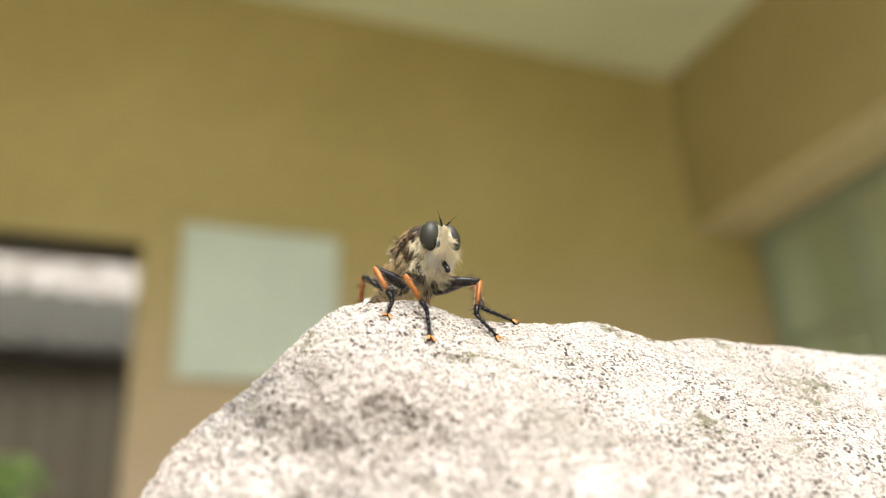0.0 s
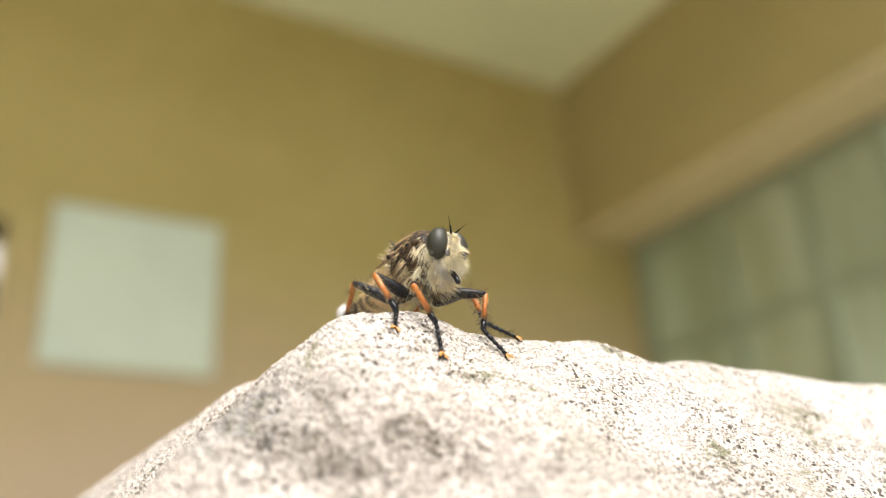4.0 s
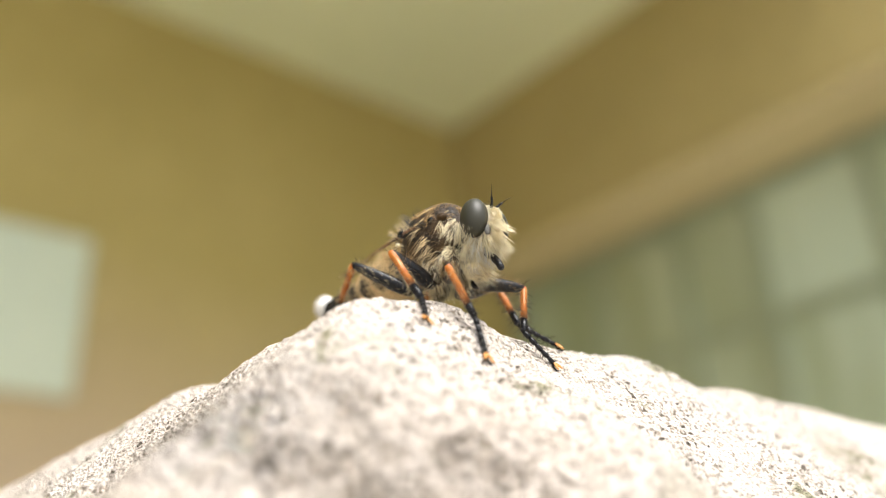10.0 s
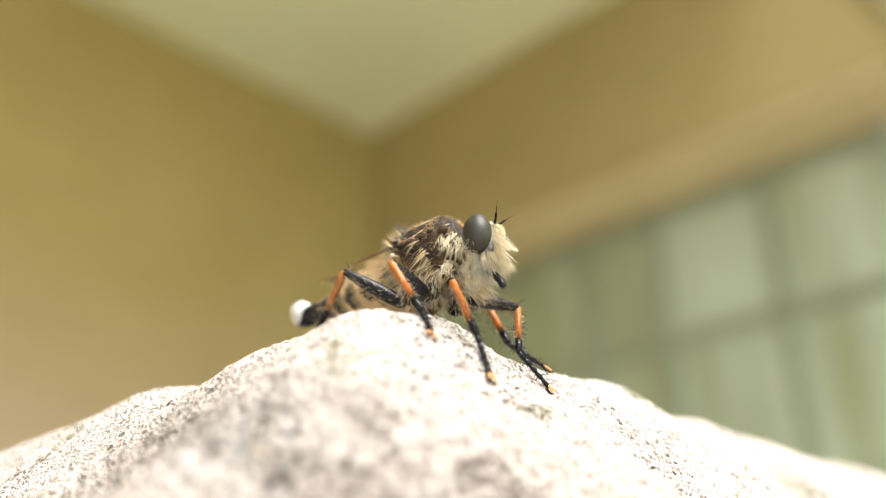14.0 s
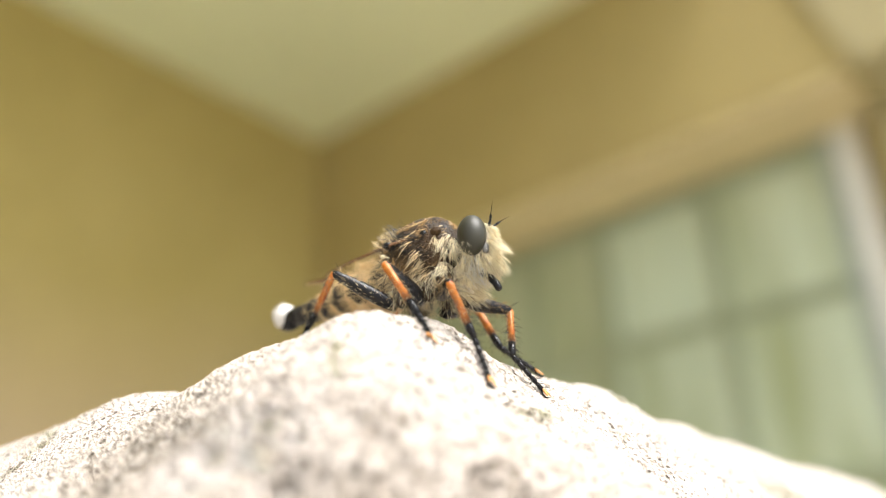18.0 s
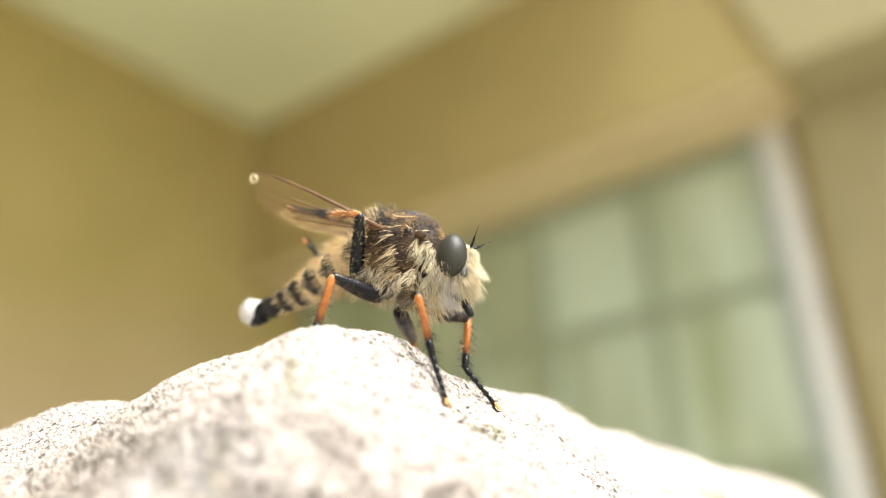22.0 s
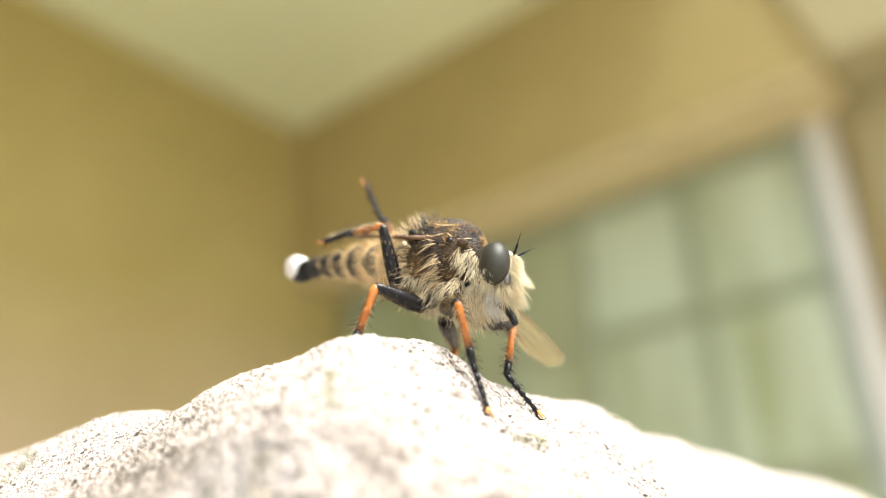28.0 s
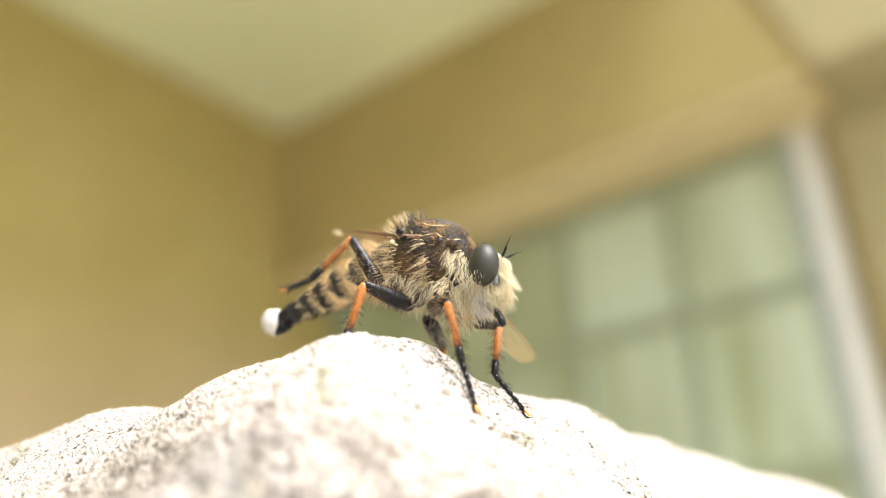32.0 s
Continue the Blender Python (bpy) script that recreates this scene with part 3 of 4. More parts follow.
def strand(m, dark, share):
    """Each hair of a coat takes a tone of its own, a share of them dark."""
    n, l = m.node_tree.nodes, m.node_tree.links
    b, geo = n["Principled BSDF"], n.new("ShaderNodeNewGeometry")
    r, x = n.new("ShaderNodeMapRange"), n.new("ShaderNodeMix")
    x.data_type = "RGBA"
    r.inputs[1].default_value, r.inputs[2].default_value = share * 0.4, share * 1.6
    l.new(geo.outputs["Random Per Island"], r.inputs[0])
    l.new(r.outputs[0], x.inputs["Factor"])
    x.inputs["A"].default_value = (*dark, 1)
    if b.inputs["Base Color"].links:
        l.new(b.inputs["Base Color"].links[0].from_socket, x.inputs["B"])
    else:
        x.inputs["B"].default_value = b.inputs["Base Color"].default_value
    l.new(x.outputs["Result"], b.inputs["Base Color"])


strand(CREAM, (0.52, 0.40, 0.22), 0.15)
strand(STRAW, (0.50, 0.33, 0.14), 0.12)
strand(SIDE, (0.10, 0.065, 0.03), 0.25)
strand(GOLD, (0.16, 0.09, 0.035), 0.25)
glowing_through(CREAM, 0.15)
glowing_through(SIDE, 0.15)
glowing_through(SNOW, 0.2)
glowing_through(STRAW, 0.2)
rng = random.Random(5)


def wing_material():
    m = bpy.data.materials.new("amber_wing_membrane")
    m.use_nodes = True
    n, l = m.node_tree.nodes, m.node_tree.links
    b = n["Principled BSDF"]
    b.inputs["Base Color"].default_value = (0.46, 0.31, 0.13, 1)
    b.inputs["Roughness"].default_value = 0.2
    b.inputs["Alpha"].default_value = 0.12
    return m


WING = wing_material()
VEIN = material("brown_vein", (0.17, 0.075, 0.025), 0.45, second=(0.09, 0.04, 0.015), scale=500)
fly = tagged(new("robber_fly"), "hairy robber fly with grey eyes and orange-black legs on the boulder", "fly")


def scaled(shape):
    shape.v = [p * MM for p in shape.v]
    return shape


def coat(c, r, n, length, radius, way, keep, spread=0.35, droop=(0, 0, -0.1)):
    """Bristles over an ellipsoid c, r where keep(d) holds; way(d) is their lie; bare skin shows between tufts."""
    s, made = Shape(), 0
    while made < n:
        d = Vector((rng.gauss(0, 1), rng.gauss(0, 1), rng.gauss(0, 1))).normalized()
        if not keep(d) or noise.noise(Vector((d.y * 4.2, d.z * 2.0, 3.7 * (d.x > 0)))) < -0.3:
            continue
        p = Vector(c) + Vector((d.x * r[0], d.y * r[1], d.z * r[2]))
        w = Vector(way(d)) + noise.noise_vector(p * 1.9) * (0.55 if length > 0.9 else 0.1) + Vector((rng.gauss(0, spread), rng.gauss(0, spread), rng.gauss(0, spread))) * 0.7
        s.hair(p, w, length * rng.uniform(0.5, 1.25), radius, droop)
        made += 1
    return scaled(s)


def head_part():
    c = Vector((0.75, -6.1, 1.4))
    head = scaled(Shape().ellipsoid(c + Vector((0, -0.05, -0.35)), (1.7, 1.5, 1.95))).made("head", FACE, fly, "cream face with a bristly beard")
    for sx in (-1, 1):
        t = Euler((radians(-4), radians(-8 * sx), radians(20 * sx))).to_matrix()
        eye = scaled(Shape().ellipsoid((0, 0, 0), (1.38, 1.46, 2.08), 48, 32, t, lambda d: 1 + 0.05 * d.z)).made("compound_eye", EYE_GREY, head, "large smooth grey compound eye")
        eye.location = (c + Vector((1.55 * sx, -0.05 if sx < 0 else 0.32, 0.0))) * MM
        if sx < 0:
            cam.data.dof.focus_object = eye
        a = c + Vector((0.26 * sx, -1.25, 1.1))
        f = 1.0 if sx < 0 else 0.62
        b, e = a + Vector((0.2 * sx, -0.36, 0.42 * f)), a + Vector((0.5 * sx, -0.68, 0.85 * f))
        s = Shape().tube([a, (a + b) / 2, b], [0.15, 0.13, 0.10], 8)
        s.tube([b, (b + e) / 2, e], [0.08, 0.14, 0.05], 8)
        s.tube([e, e + Vector((0.24 * sx, -0.3, 0.40 * f)), e + Vector((0.62 * sx, -0.72, 0.78 * f))], [0.045, 0.03, 0.014], 6)
        for j in range(14):
            w = Vector((rng.gauss(0, 1), rng.gauss(0, 1), rng.gauss(0, 1))).normalized()
            s.hair(a.lerp(b, rng.random()), w, rng.uniform(0.3, 0.6), 0.018, (0, 0, 0))
        scaled(s).made("antenna", BLACK, head, "thin black antenna with a fine tip")
        scaled(Shape().ellipsoid(c + Vector((0.86 * sx, -0.98, -1.3)), (0.34, 0.34, 0.58), 14, 10)).made("cheek", BARE, head, "bare grey cheek under the eye")
    scaled(Shape().ellipsoid(c + Vector((0, -0.5, 1.35)), (0.42, 0.4, 0.3))).made("ocellar_tubercle", BLACK, head)
    p = Vector((0, 1.5, 2.0))
    beak = scaled(Shape().tube([p, p + Vector((0, -0.7, -0.7)), p + Vector((0, -1.3, -1.5)), p + Vector((0, -1.55, -2.1)), p + Vector((0, -1.6, -2.25))], [0.40, 0.36, 0.34, 0.33, 0.2], 14)).made("proboscis", BLACK, head, "short black piercing proboscis")
    beak.location = (c + Vector((-0.1, -1.4, -5.25))) * MM
    scaled(Shape().ellipsoid(c + Vector((0, 1.1, -1.9)), (1.2, 1.1, 1.8), 20, 14)).made("throat", FACE, head, "pale dusted throat")
    # moustache down the middle of the face, chin and cheeks
    s = coat(c + Vector((0, -0.15, -1.1)), (1.15, 1.3, 1.65), 900, 1.6, 0.025, lambda d: (d.x * 0.65, d.y * 0.7 - 0.25, min(d.z, 0.2) * 0.5 - 0.65), lambda d: d.y < -0.05 and d.z < 0.6 and not (abs(d.x) > 0.62 and d.z > -0.35), 0.2, (0, 0.02, -0.32))
    s.made("beard", CREAM, head, "dense cream beard of bristles")
    s = coat(c + Vector((0, 0.0, 0.1)), (0.9, 1.55, 1.75), 600, 0.8, 0.026, lambda d: (d.x * 0.6, -0.6, -0.5), lambda d: d.y < -0.35 and d.z < 0.85 and abs(d.x) < 0.7, 0.2, (0, 0, -0.1))
    s.made("face_hair", CREAM, head, "short cream hair between the eyes")
    s = coat(c + Vector((0, 1.1, -0.9)), (2.2, 1.4, 2.2), 560, 1.5, 0.024, lambda d: (d.x * 0.8, -0.3, d.z * 0.4 - 0.5), lambda d: d.z < 0.35 and abs(d.x) > 0.2, 0.24, (0, 0.05, -0.35))
    s.made("cheek_hair", CREAM, head, "cream hair behind the eyes")
    s = coat(c + Vector((0, 1.1, -1.9)), (1.2, 1.1, 1.8), 1050, 1.4, 0.028, lambda d: (d.x * 0.7, -0.45, -0.65), lambda d: d.z < 0.3 and d.y < 0.6, 0.16, (0, 0.1, 0))
    s.made("chin_hair", SNOW, head, "long white hair under the head")
    s = coat(c + Vector((0, 0.5, 0.6)), (1.6, 1.1, 1.7), 70, 0.7, 0.024, lambda d: (d.x, 0.4, 1), lambda d: d.z > 0.65 and abs(d.x) < 0.7, 0.3, (0, 0, 0))
    s.made("crown_hair", DARKHAIR, head)
    return head


def thorax_part():
    c, r = Vector((0.4, 0.3, 1.4)), (3.2, 4.8, 4.15)
    th = scaled(Shape().ellipsoid(c, r, 64, 48, warp=lambda d: 1 + 0.025 * math.sin(d.y * 9) * (d.z > 0) + 0.03 * noise.noise(d * 3.1))).made("thorax", CUTICLE, fly, "dark brown humped thorax dusted with gold")

    def lean(d):
        """Place along the flank, measured along bands that lean forward and down."""
        return c.y + d.y * r[1] - 0.5 * (c.z + d.z * r[2] - 1.4)

    flank = lambda d: abs(d.x) > 0.3 and -0.82 < d.z < 0.24 + 0.2 * noise.noise(d * 8)
    tuft = lambda lo, hi: (lambda d: flank(d) and lo + 0.7 * noise.noise(d * 5) < lean(d) < hi + 0.7 * noise.noise(d * 4))
    coat(c, r, 300, 1.5, 0.021, lambda d: (d.x * 0.6, 0.35, -0.45 - 0.2 * d.z), tuft(-0.9, 0.0), 0.22, (0, 0.2, -0.45)).made("side_hair", SIDE, th, "cream tuft fanned over the side of the thorax")
    coat(c, r, 300, 1.35, 0.021, lambda d: (d.x * 0.6, -0.25, -0.5), tuft(-5.2, -3.0), 0.22, (0, 0.1, -0.4)).made("side_hair", CREAM, th, "cream tuft on the shoulder side of the thorax")
    coat(c, r, 320, 1.6, 0.021, lambda d: (d.x * 0.7, 0.6, -0.2), tuft(2.5, 4.8), 0.24, (0, 0.3, -0.4)).made("side_hair", SIDE, th, "cream tuft at the rear side of the thorax")
    coat(c, r, 300, 1.9, 0.03, lambda d: (d.x * 0.6, 0.6, 0.75), lambda d: d.y > 0.5 and d.z > 0.2, 0.3).made("rear_hair", SIDE, th, "pale crest of hair at the rear of the thorax")
    coat(c, r, 170, 1.6, 0.032, lambda d: (d.x * 0.6, 0.7, 0.75), lambda d: d.z > 0.45 and d.y > 0.25, 0.3).made("back_bristles", DARKHAIR, th, "black bristles on the back")
    coat(c, r, 60, 1.6, 0.032, lambda d: (d.x * 0.8, 0.8, 0.15), lambda d: abs(d.x) > 0.6 and 0.2 < d.z < 0.55, 0.2).made("back_bristles", DARKHAIR, th, "black bristles over the wing root")
    coat(c, r, 3000, 0.36, 0.016, lambda d: (d.x, d.y + 0.7, d.z * 0.6), lambda d: d.z > 0.25 and noise.noise(d * 3.5) > 0.08, 0.35).made("back_down", GOLD, th, "short golden down on the back")
    coat(c, r, 700, 1.5, 0.021, lambda d: (d.x * 0.5, -0.2, -1), lambda d: d.z < -0.55, 0.3).made("belly_hair", CREAM, th)
    coat(c, r, 700, 0.5, 0.014, lambda d: (d.x * 0.8, 0.4, -0.3), lambda d: abs(d.x) > 0.4 and -0.7 < d.z < 0.5, 0.35).made("side_down", GOLD, th, "short brown down on the sides")
    breast = scaled(Shape().ellipsoid((0.45, -4.1, -2.0), (1.5, 1.1, 1.7), 20, 14)).made("breast", FACE, th, "pale dusted breast behind the beard")
    coat((0.45, -4.1, -2.0), (1.5, 1.1, 1.7), 560, 1.6, 0.03, lambda d: (d.x * 0.7, -0.6, -0.55), lambda d: d.y < 0.5 and d.z < 0.7, 0.2, (0, 0, -0.15)).made("breast_hair", CREAM, breast, "long pale hair on the breast")
    scaled(Shape().ellipsoid((0.4, 4.0, 3.9), (1.7, 1.0, 0.75), 20, 12)).made("scutellum", CUTICLE, th, "brown rounded plate at the rear of the thorax")
    scaled(Shape().ellipsoid(c + Vector((0, -0.1, 0.42)), (2.75, 4.3, 3.92), 48, 32, warp=lambda d: 1 + 0.02 * math.sin(d.x * 9))).made("shield", SHIELD, th, "golden brown back shield with dark stripes")
    for sx in (-1, 1):
        for y0, z0 in ((-3.2, 0.3), (-0.8, 0.0), (2.0, 0.2)):
            cx = scaled(Shape().ellipsoid((0.4 + sx * 1.7, y0 + 0.2, -2.2 + z0), (0.95, 0.9, 1.5), 16, 12)).made("coxa", CUTICLE, th, "dark brown leg base")
            coat((0.4 + sx * 1.7, y0 + 0.2, -2.2 + z0), (0.95, 0.9, 1.5), 330 if y0 < -3 else 170, 1.1, 0.024, lambda d: (d.x * 0.6, d.y * 0.3, -0.6), lambda d: d.x * sx > -0.2, 0.25).made("coxa_hair", CREAM, cx)
        for lift, y0, y1 in ((0.50, -0.72, -0.30), (0.46, -0.22, 0.30), (0.78, -0.35, 0.25)):
            line = []
            for j in range(9):
                dy = y0 + (y1 - y0) * j / 8
                dz = lift - 0.10 * math.sin(j * 0.39)
                dx = math.sqrt(max(0.0, 1 - dy * dy - dz * dz))
                line.append(c + Vector((sx * dx * r[0], dy * r[1], dz * r[2])) * 1.0 + Vector((sx * dx, dy, dz)) * 0.06)
            scaled(Shape().tube(line, [0.02] + [0.05] * 7 + [0.02], 8)).made("seam", STRAW, th, "pale seam along the back shield")
        for y0, z0, q in ((-1.6, 2.75, 0.42), (-0.3, 2.3, 0.48), (1.9, 2.5, 0.5), (2.9, 3.1, 0.45)):
            scaled(Shape().ellipsoid((0.4 + sx * 2.72, y0, z0), (q * 0.7, q * 1.1, q * 0.8), 14, 10)).made("side_lobe", BLACK, th, "glossy black lobe near the wing root")
        scaled(Shape().ellipsoid((0.4 + sx * 2.35, -2.9, 2.75), (0.5, 0.6, 0.45), 14, 10)).made("shoulder_lobe", CUTICLE, th)
        scaled(Shape().ellipsoid((0.4 + sx * 2.75, 0.7, 2.75), (0.45, 0.7, 0.3), 14, 10)).made("wing_base", VEIN, th, "reddish plate at the wing root")
        scaled(Shape().tube([(0.4 + sx * 2.4, 2.6, 1.7), (0.4 + sx * 2.9, 3.2, 1.9)], [0.1, 0.06], 6).ellipsoid((0.4 + sx * 2.95, 3.3, 1.95), (0.2, 0.26, 0.2), 10, 8)).made("haltere", CREAM, th, "pale knobbed haltere")
    return th


head = head_part()
thorax_part()

# abdomen: rigid rings, each drawn with its front joint at the origin
def banded(ln, ra, share):
    """Tan ring with a ragged dark front band, widest on the flanks."""
    m = material("tan_ring", (0.60, 0.45, 0.24), 0.7)
    n, l = m.node_tree.nodes, m.node_tree.links
    co, sep = n.new("ShaderNodeTexCoord"), n.new("ShaderNodeSeparateXYZ")
    l.new(co.outputs["Object"], sep.inputs[0])
    t = n.new("ShaderNodeTexNoise")
    t.inputs["Scale"].default_value, t.inputs["Detail"].default_value = 520, 4
    l.new(co.outputs["Object"], t.inputs["Vector"])
    k = n.new("ShaderNodeMath")
    k.operation = "MULTIPLY_ADD"
    l.new(t.outputs["Fac"], k.inputs[0])
    k.inputs[1].default_value = ln * MM * 1.1
    l.new(sep.outputs["Y"], k.inputs[2])
    low, side, more = n.new("ShaderNodeMath"), n.new("ShaderNodeMath"), n.new("ShaderNodeMath")
    low.inputs[1].default_value = ra * MM * 0.12
    l.new(sep.outputs["Z"], low.inputs[0])
    side.operation = "ABSOLUTE"
    l.new(low.outputs[0], side.inputs[0])
    more.operation = "MULTIPLY_ADD"
    more.inputs[1].default_value = 0.62 * ln / ra
    l.new(side.outputs[0], more.inputs[0])
    l.new(k.outputs[0], more.inputs[2])
    r = n.new("ShaderNodeMapRange")
    r.inputs[1].default_value, r.inputs[2].default_value = ln * MM * (share + 0.88), ln * MM * (share + 0.98)
    l.new(more.outputs[0], r.inputs[0])
    x = n.new("ShaderNodeMix")
    x.data_type = "RGBA"
    l.new(r.outputs[0], x.inputs["Factor"])
    x.inputs["A"].default_value, x.inputs["B"].default_value = (0.012, 0.010, 0.008, 1), (0.84, 0.65, 0.36, 1)
    l.new(x.outputs["Result"], n["Principled BSDF"].inputs["Base Color"])
    return m


RINGS = [(2.5, 2.12, 2.08, TAN), (2.4, 2.02, 1.92, TAN), (2.3, 1.88, 1.62, TAN), (2.1, 1.56, 1.29, TAN), (1.85, 1.27, 1.13, BLACK), (1.65, 1.14, 1.03, BLACK), (1.5, 1.05, 0.97, BLACK)]
SHARES = (0.32, 0.52, 0.72, 0.98, 1.22, 1.45)
rings = []
for k, (ln, ra, rb, mat) in enumerate(RINGS):
    ys = [-0.35, 0.1, ln * 0.35, ln * 0.7, ln, ln + 0.15]
    rr = [ra * 0.86, ra * 0.97, ra, (ra + rb) / 2 + 0.03, rb, rb * 0.9]
    seg = scaled(Shape().tube([(0, y, 0) for y in ys], rr, 28)).made("abdomen_segment", banded(ln, ra, SHARES[k]) if k < 6 else mat, fly, "cream hairy abdomen ring with a ragged black band" if k < 4 else "black abdomen ring with a narrow cream rim" if k < 6 else "black last abdomen ring")
    s = Shape()
    for j in range((850, 420, 300, 190, 110, 110, 90)[k]):
        a, y = rng.uniform(0, 2 * math.pi), ln * (rng.uniform(0.15, 1.0) if k == 0 else rng.uniform(0.55, 1.0))
        d = Vector((math.cos(a), 0, math.sin(a)))
        s.hair(d * (ra + (rb - ra) * y / ln) + Vector((0, y, 0)), d * (1.0 if k == 0 else 0.7 if k < 3 else 0.45) + Vector((rng.gauss(0, 0.2), 1, rng.gauss(0, 0.2))), rng.uniform(0.6, 1.3) * (1.75, 1.2, 0.9, 0.65, 0.45, 0.45, 0.4)[k], 0.019, (0, 0, -0.1))
    if k < 5:
        for j in range((500, 430, 330, 180, 60)[k]):
            a, u = rng.uniform(0, 2 * math.pi), rng.uniform(min(0.8, SHARES[k] + 0.05), 1.0) if k else rng.uniform(0.1, 1.0)
            d = Vector((math.cos(a), 0, math.sin(a)))
            if noise.noise(Vector((d.x * 2.2, d.z * 2.2, u * 2.0 + 7 * k))) > 0.22:
                continue
            s.hair(d * (ra + (rb - ra) * u) + Vector((0, u * ln, 0)), d * 0.3 + Vector((rng.gauss(0, 0.15), 1, rng.gauss(0, 0.15))), rng.uniform(0.5, 0.95), 0.022, (0, 0, -0.08))
    scaled(s).made("abdomen_hair", STRAW if k < 5 else DARKHAIR, seg, "cream hair" if k < 5 else "black hair")
    rings.append(seg)
tail = Shape().ellipsoid((0, 0.5, 0.35), (1.25, 1.25, 1.3), 20, 14)
for j in range(900):
    d = Vector((rng.gauss(0, 1), rng.gauss(0, 1), rng.gauss(0, 1))).normalized()
    if d.y < -0.3:
        continue
    tail.hair(Vector((0, 0.5, 0.35)) + d * 1.15, d * 0.6 + Vector((0, 0.7, 0.3)), rng.uniform(0.4, 0.8), 0.034, (0, 0, 0))
rings.append(scaled(tail).made("tail_tuft", SNOW, fly, "snow white hair tuft at the tail"))
scaled(Shape().tube([(0, -0.4, -0.35), (0, 0.5, -0.6), (0, 1.0, -0.75), (0, 1.3, -0.8)], [0.95, 0.75, 0.45, 0.2], 16)).made("tail_tip", BLACK, rings[-1], "black tip under the white tuft")


# legs: femur, tibia and tarsus lie along +y from their joint at the origin
def leg_parts(lf, lt, ls, thick):
    out = []
    s = Shape().tube([(0, y * lf, 0) for y in (0, 0.08, 0.3, 0.6, 0.85, 0.97, 1.03)], [0.34 * thick, 0.52 * thick, 0.63 * thick, 0.56 * thick, 0.42 * thick, 0.36 * thick, 0.18 * thick], 14)
    out.append(scaled(s).made("femur", BLACK, fly, "thick black femur"))
    h = Shape()
    for j in range(220):
        a, y = rng.uniform(0, 6.283), rng.uniform(0.03, 0.95)
        d = Vector((math.cos(a), 0.0, math.sin(a)))
        h.hair(d * 0.45 * thick + Vector((0, y * lf, 0)), d + Vector((0, 0.7, 0)), rng.uniform(0.35, 0.8), 0.014, (0, 0, 0))
    scaled(h).made("femur_hair", STRAW if lf > 7 else GOLD, out[0], "fine golden hair")
    h = Shape()
    for j in range(26):
        a, y = rng.uniform(0, 6.283), rng.uniform(0.35, 1.0)
        d = Vector((math.cos(a), 0.0, math.sin(a)))
        h.hair(d * 0.40 * thick + Vector((0, y * lf, 0)), d + Vector((0, 0.5, 0)), rng.uniform(0.6, 1.1), 0.034, (0, 0.15, 0))
    scaled(h).made("femur_spines", DARKHAIR, out[0], "black spines")
    s = Shape().tube([(0, y * lt, 0) for y in (-0.02, 0.05, 0.3, 0.74)], [0.23 * thick, 0.31 * thick, 0.28 * thick, 0.29 * thick], 14)
    out.append(scaled(s).made("tibia", tibia_material(lt), fly, "orange tibia with a black end"))
    scaled(Shape().tube([(0, y * lt, 0) for y in (0.74, 0.85, 0.97, 1.02)], [0.291 * thick, 0.29 * thick, 0.27 * thick, 0.17 * thick], 14)).made("tibia_end", BLACK, out[1], "black lower end of the tibia")
    h = Shape()
    for j in range(260):
        a, y = rng.uniform(0, 6.283), rng.uniform(0.05, 0.98)
        d = Vector((math.cos(a), 0.0, math.sin(a)))
        h.hair(d * 0.26 * thick + Vector((0, y * lt, 0)), d + Vector((0, 0.6, 0)), rng.choice((0.15, 0.2, 0.25, 0.9)) * rng.uniform(0.8, 1.2), 0.022, (0, 0, 0))
    g = Shape()
    for j in range(170):
        a, y = rng.uniform(0, 6.283), rng.uniform(0.03, 0.74)
        d = Vector((math.cos(a), 0.0, math.sin(a)))
        g.hair(d * 0.27 * thick + Vector((0, y * lt, 0)), d + Vector((0, 0.8, 0)), rng.uniform(0.2, 0.5), 0.014, (0, 0, 0))
    for j in range(24):
        a, y = rng.uniform(0, 6.283), 0.12 + 0.86 * j / 23
        d = Vector((math.cos(a), 0.0, math.sin(a)))
        h.hair(d * 0.25 * thick + Vector((0, y * lt, 0)), d + Vector((0, 0.55, 0)), rng.uniform(0.6, 1.0), 0.034, (0, 0.12, 0))
    scaled(g).made("tibia_down", STRAW, out[1], "fine golden down")
    scaled(h).made("tibia_bristles", DARKHAIR, out[1], "black bristles")
    s = Shape()
    n = 5
    for j in range(n):
        y0, y1 = ls * 0.86 * j / n, ls * 0.86 * (j + 1) / n
        w = (0.215 - 0.012 * j) * thick
        s.tube([(0, y0, 0), (0, y0 + 0.15, 0), (0, y1 - 0.12, 0), (0, y1, 0)], [w * 0.6, w * 0.95, w * 1.15, w * 0.7], 10)
    for j in range(130):
        a, y = rng.uniform(0, 6.283), rng.uniform(0.0, 0.86)
        d = Vector((math.cos(a), 0.0, math.sin(a)))
        s.hair(d * 0.15 * thick + Vector((0, y * ls, 0)), d + Vector((0, 0.6, 0)), rng.uniform(0.3, 0.8), 0.02, (0, 0, 0))
    out.append(scaled(s).made("tarsus", BLACK, fly, "black jointed bristly tarsus"))
    e = ls * 0.86
    for sx in (-1, 1):
        scaled(Shape().tube([(0.08 * sx, e, 0.05), (0.34 * sx, e + 0.35, 0.22), (0.52 * sx, e + 0.8, 0.16), (0.50 * sx, e + 1.1, -0.16)], [0.11, 0.10, 0.075, 0.025], 8)).made("claw", BLACK, out[2])
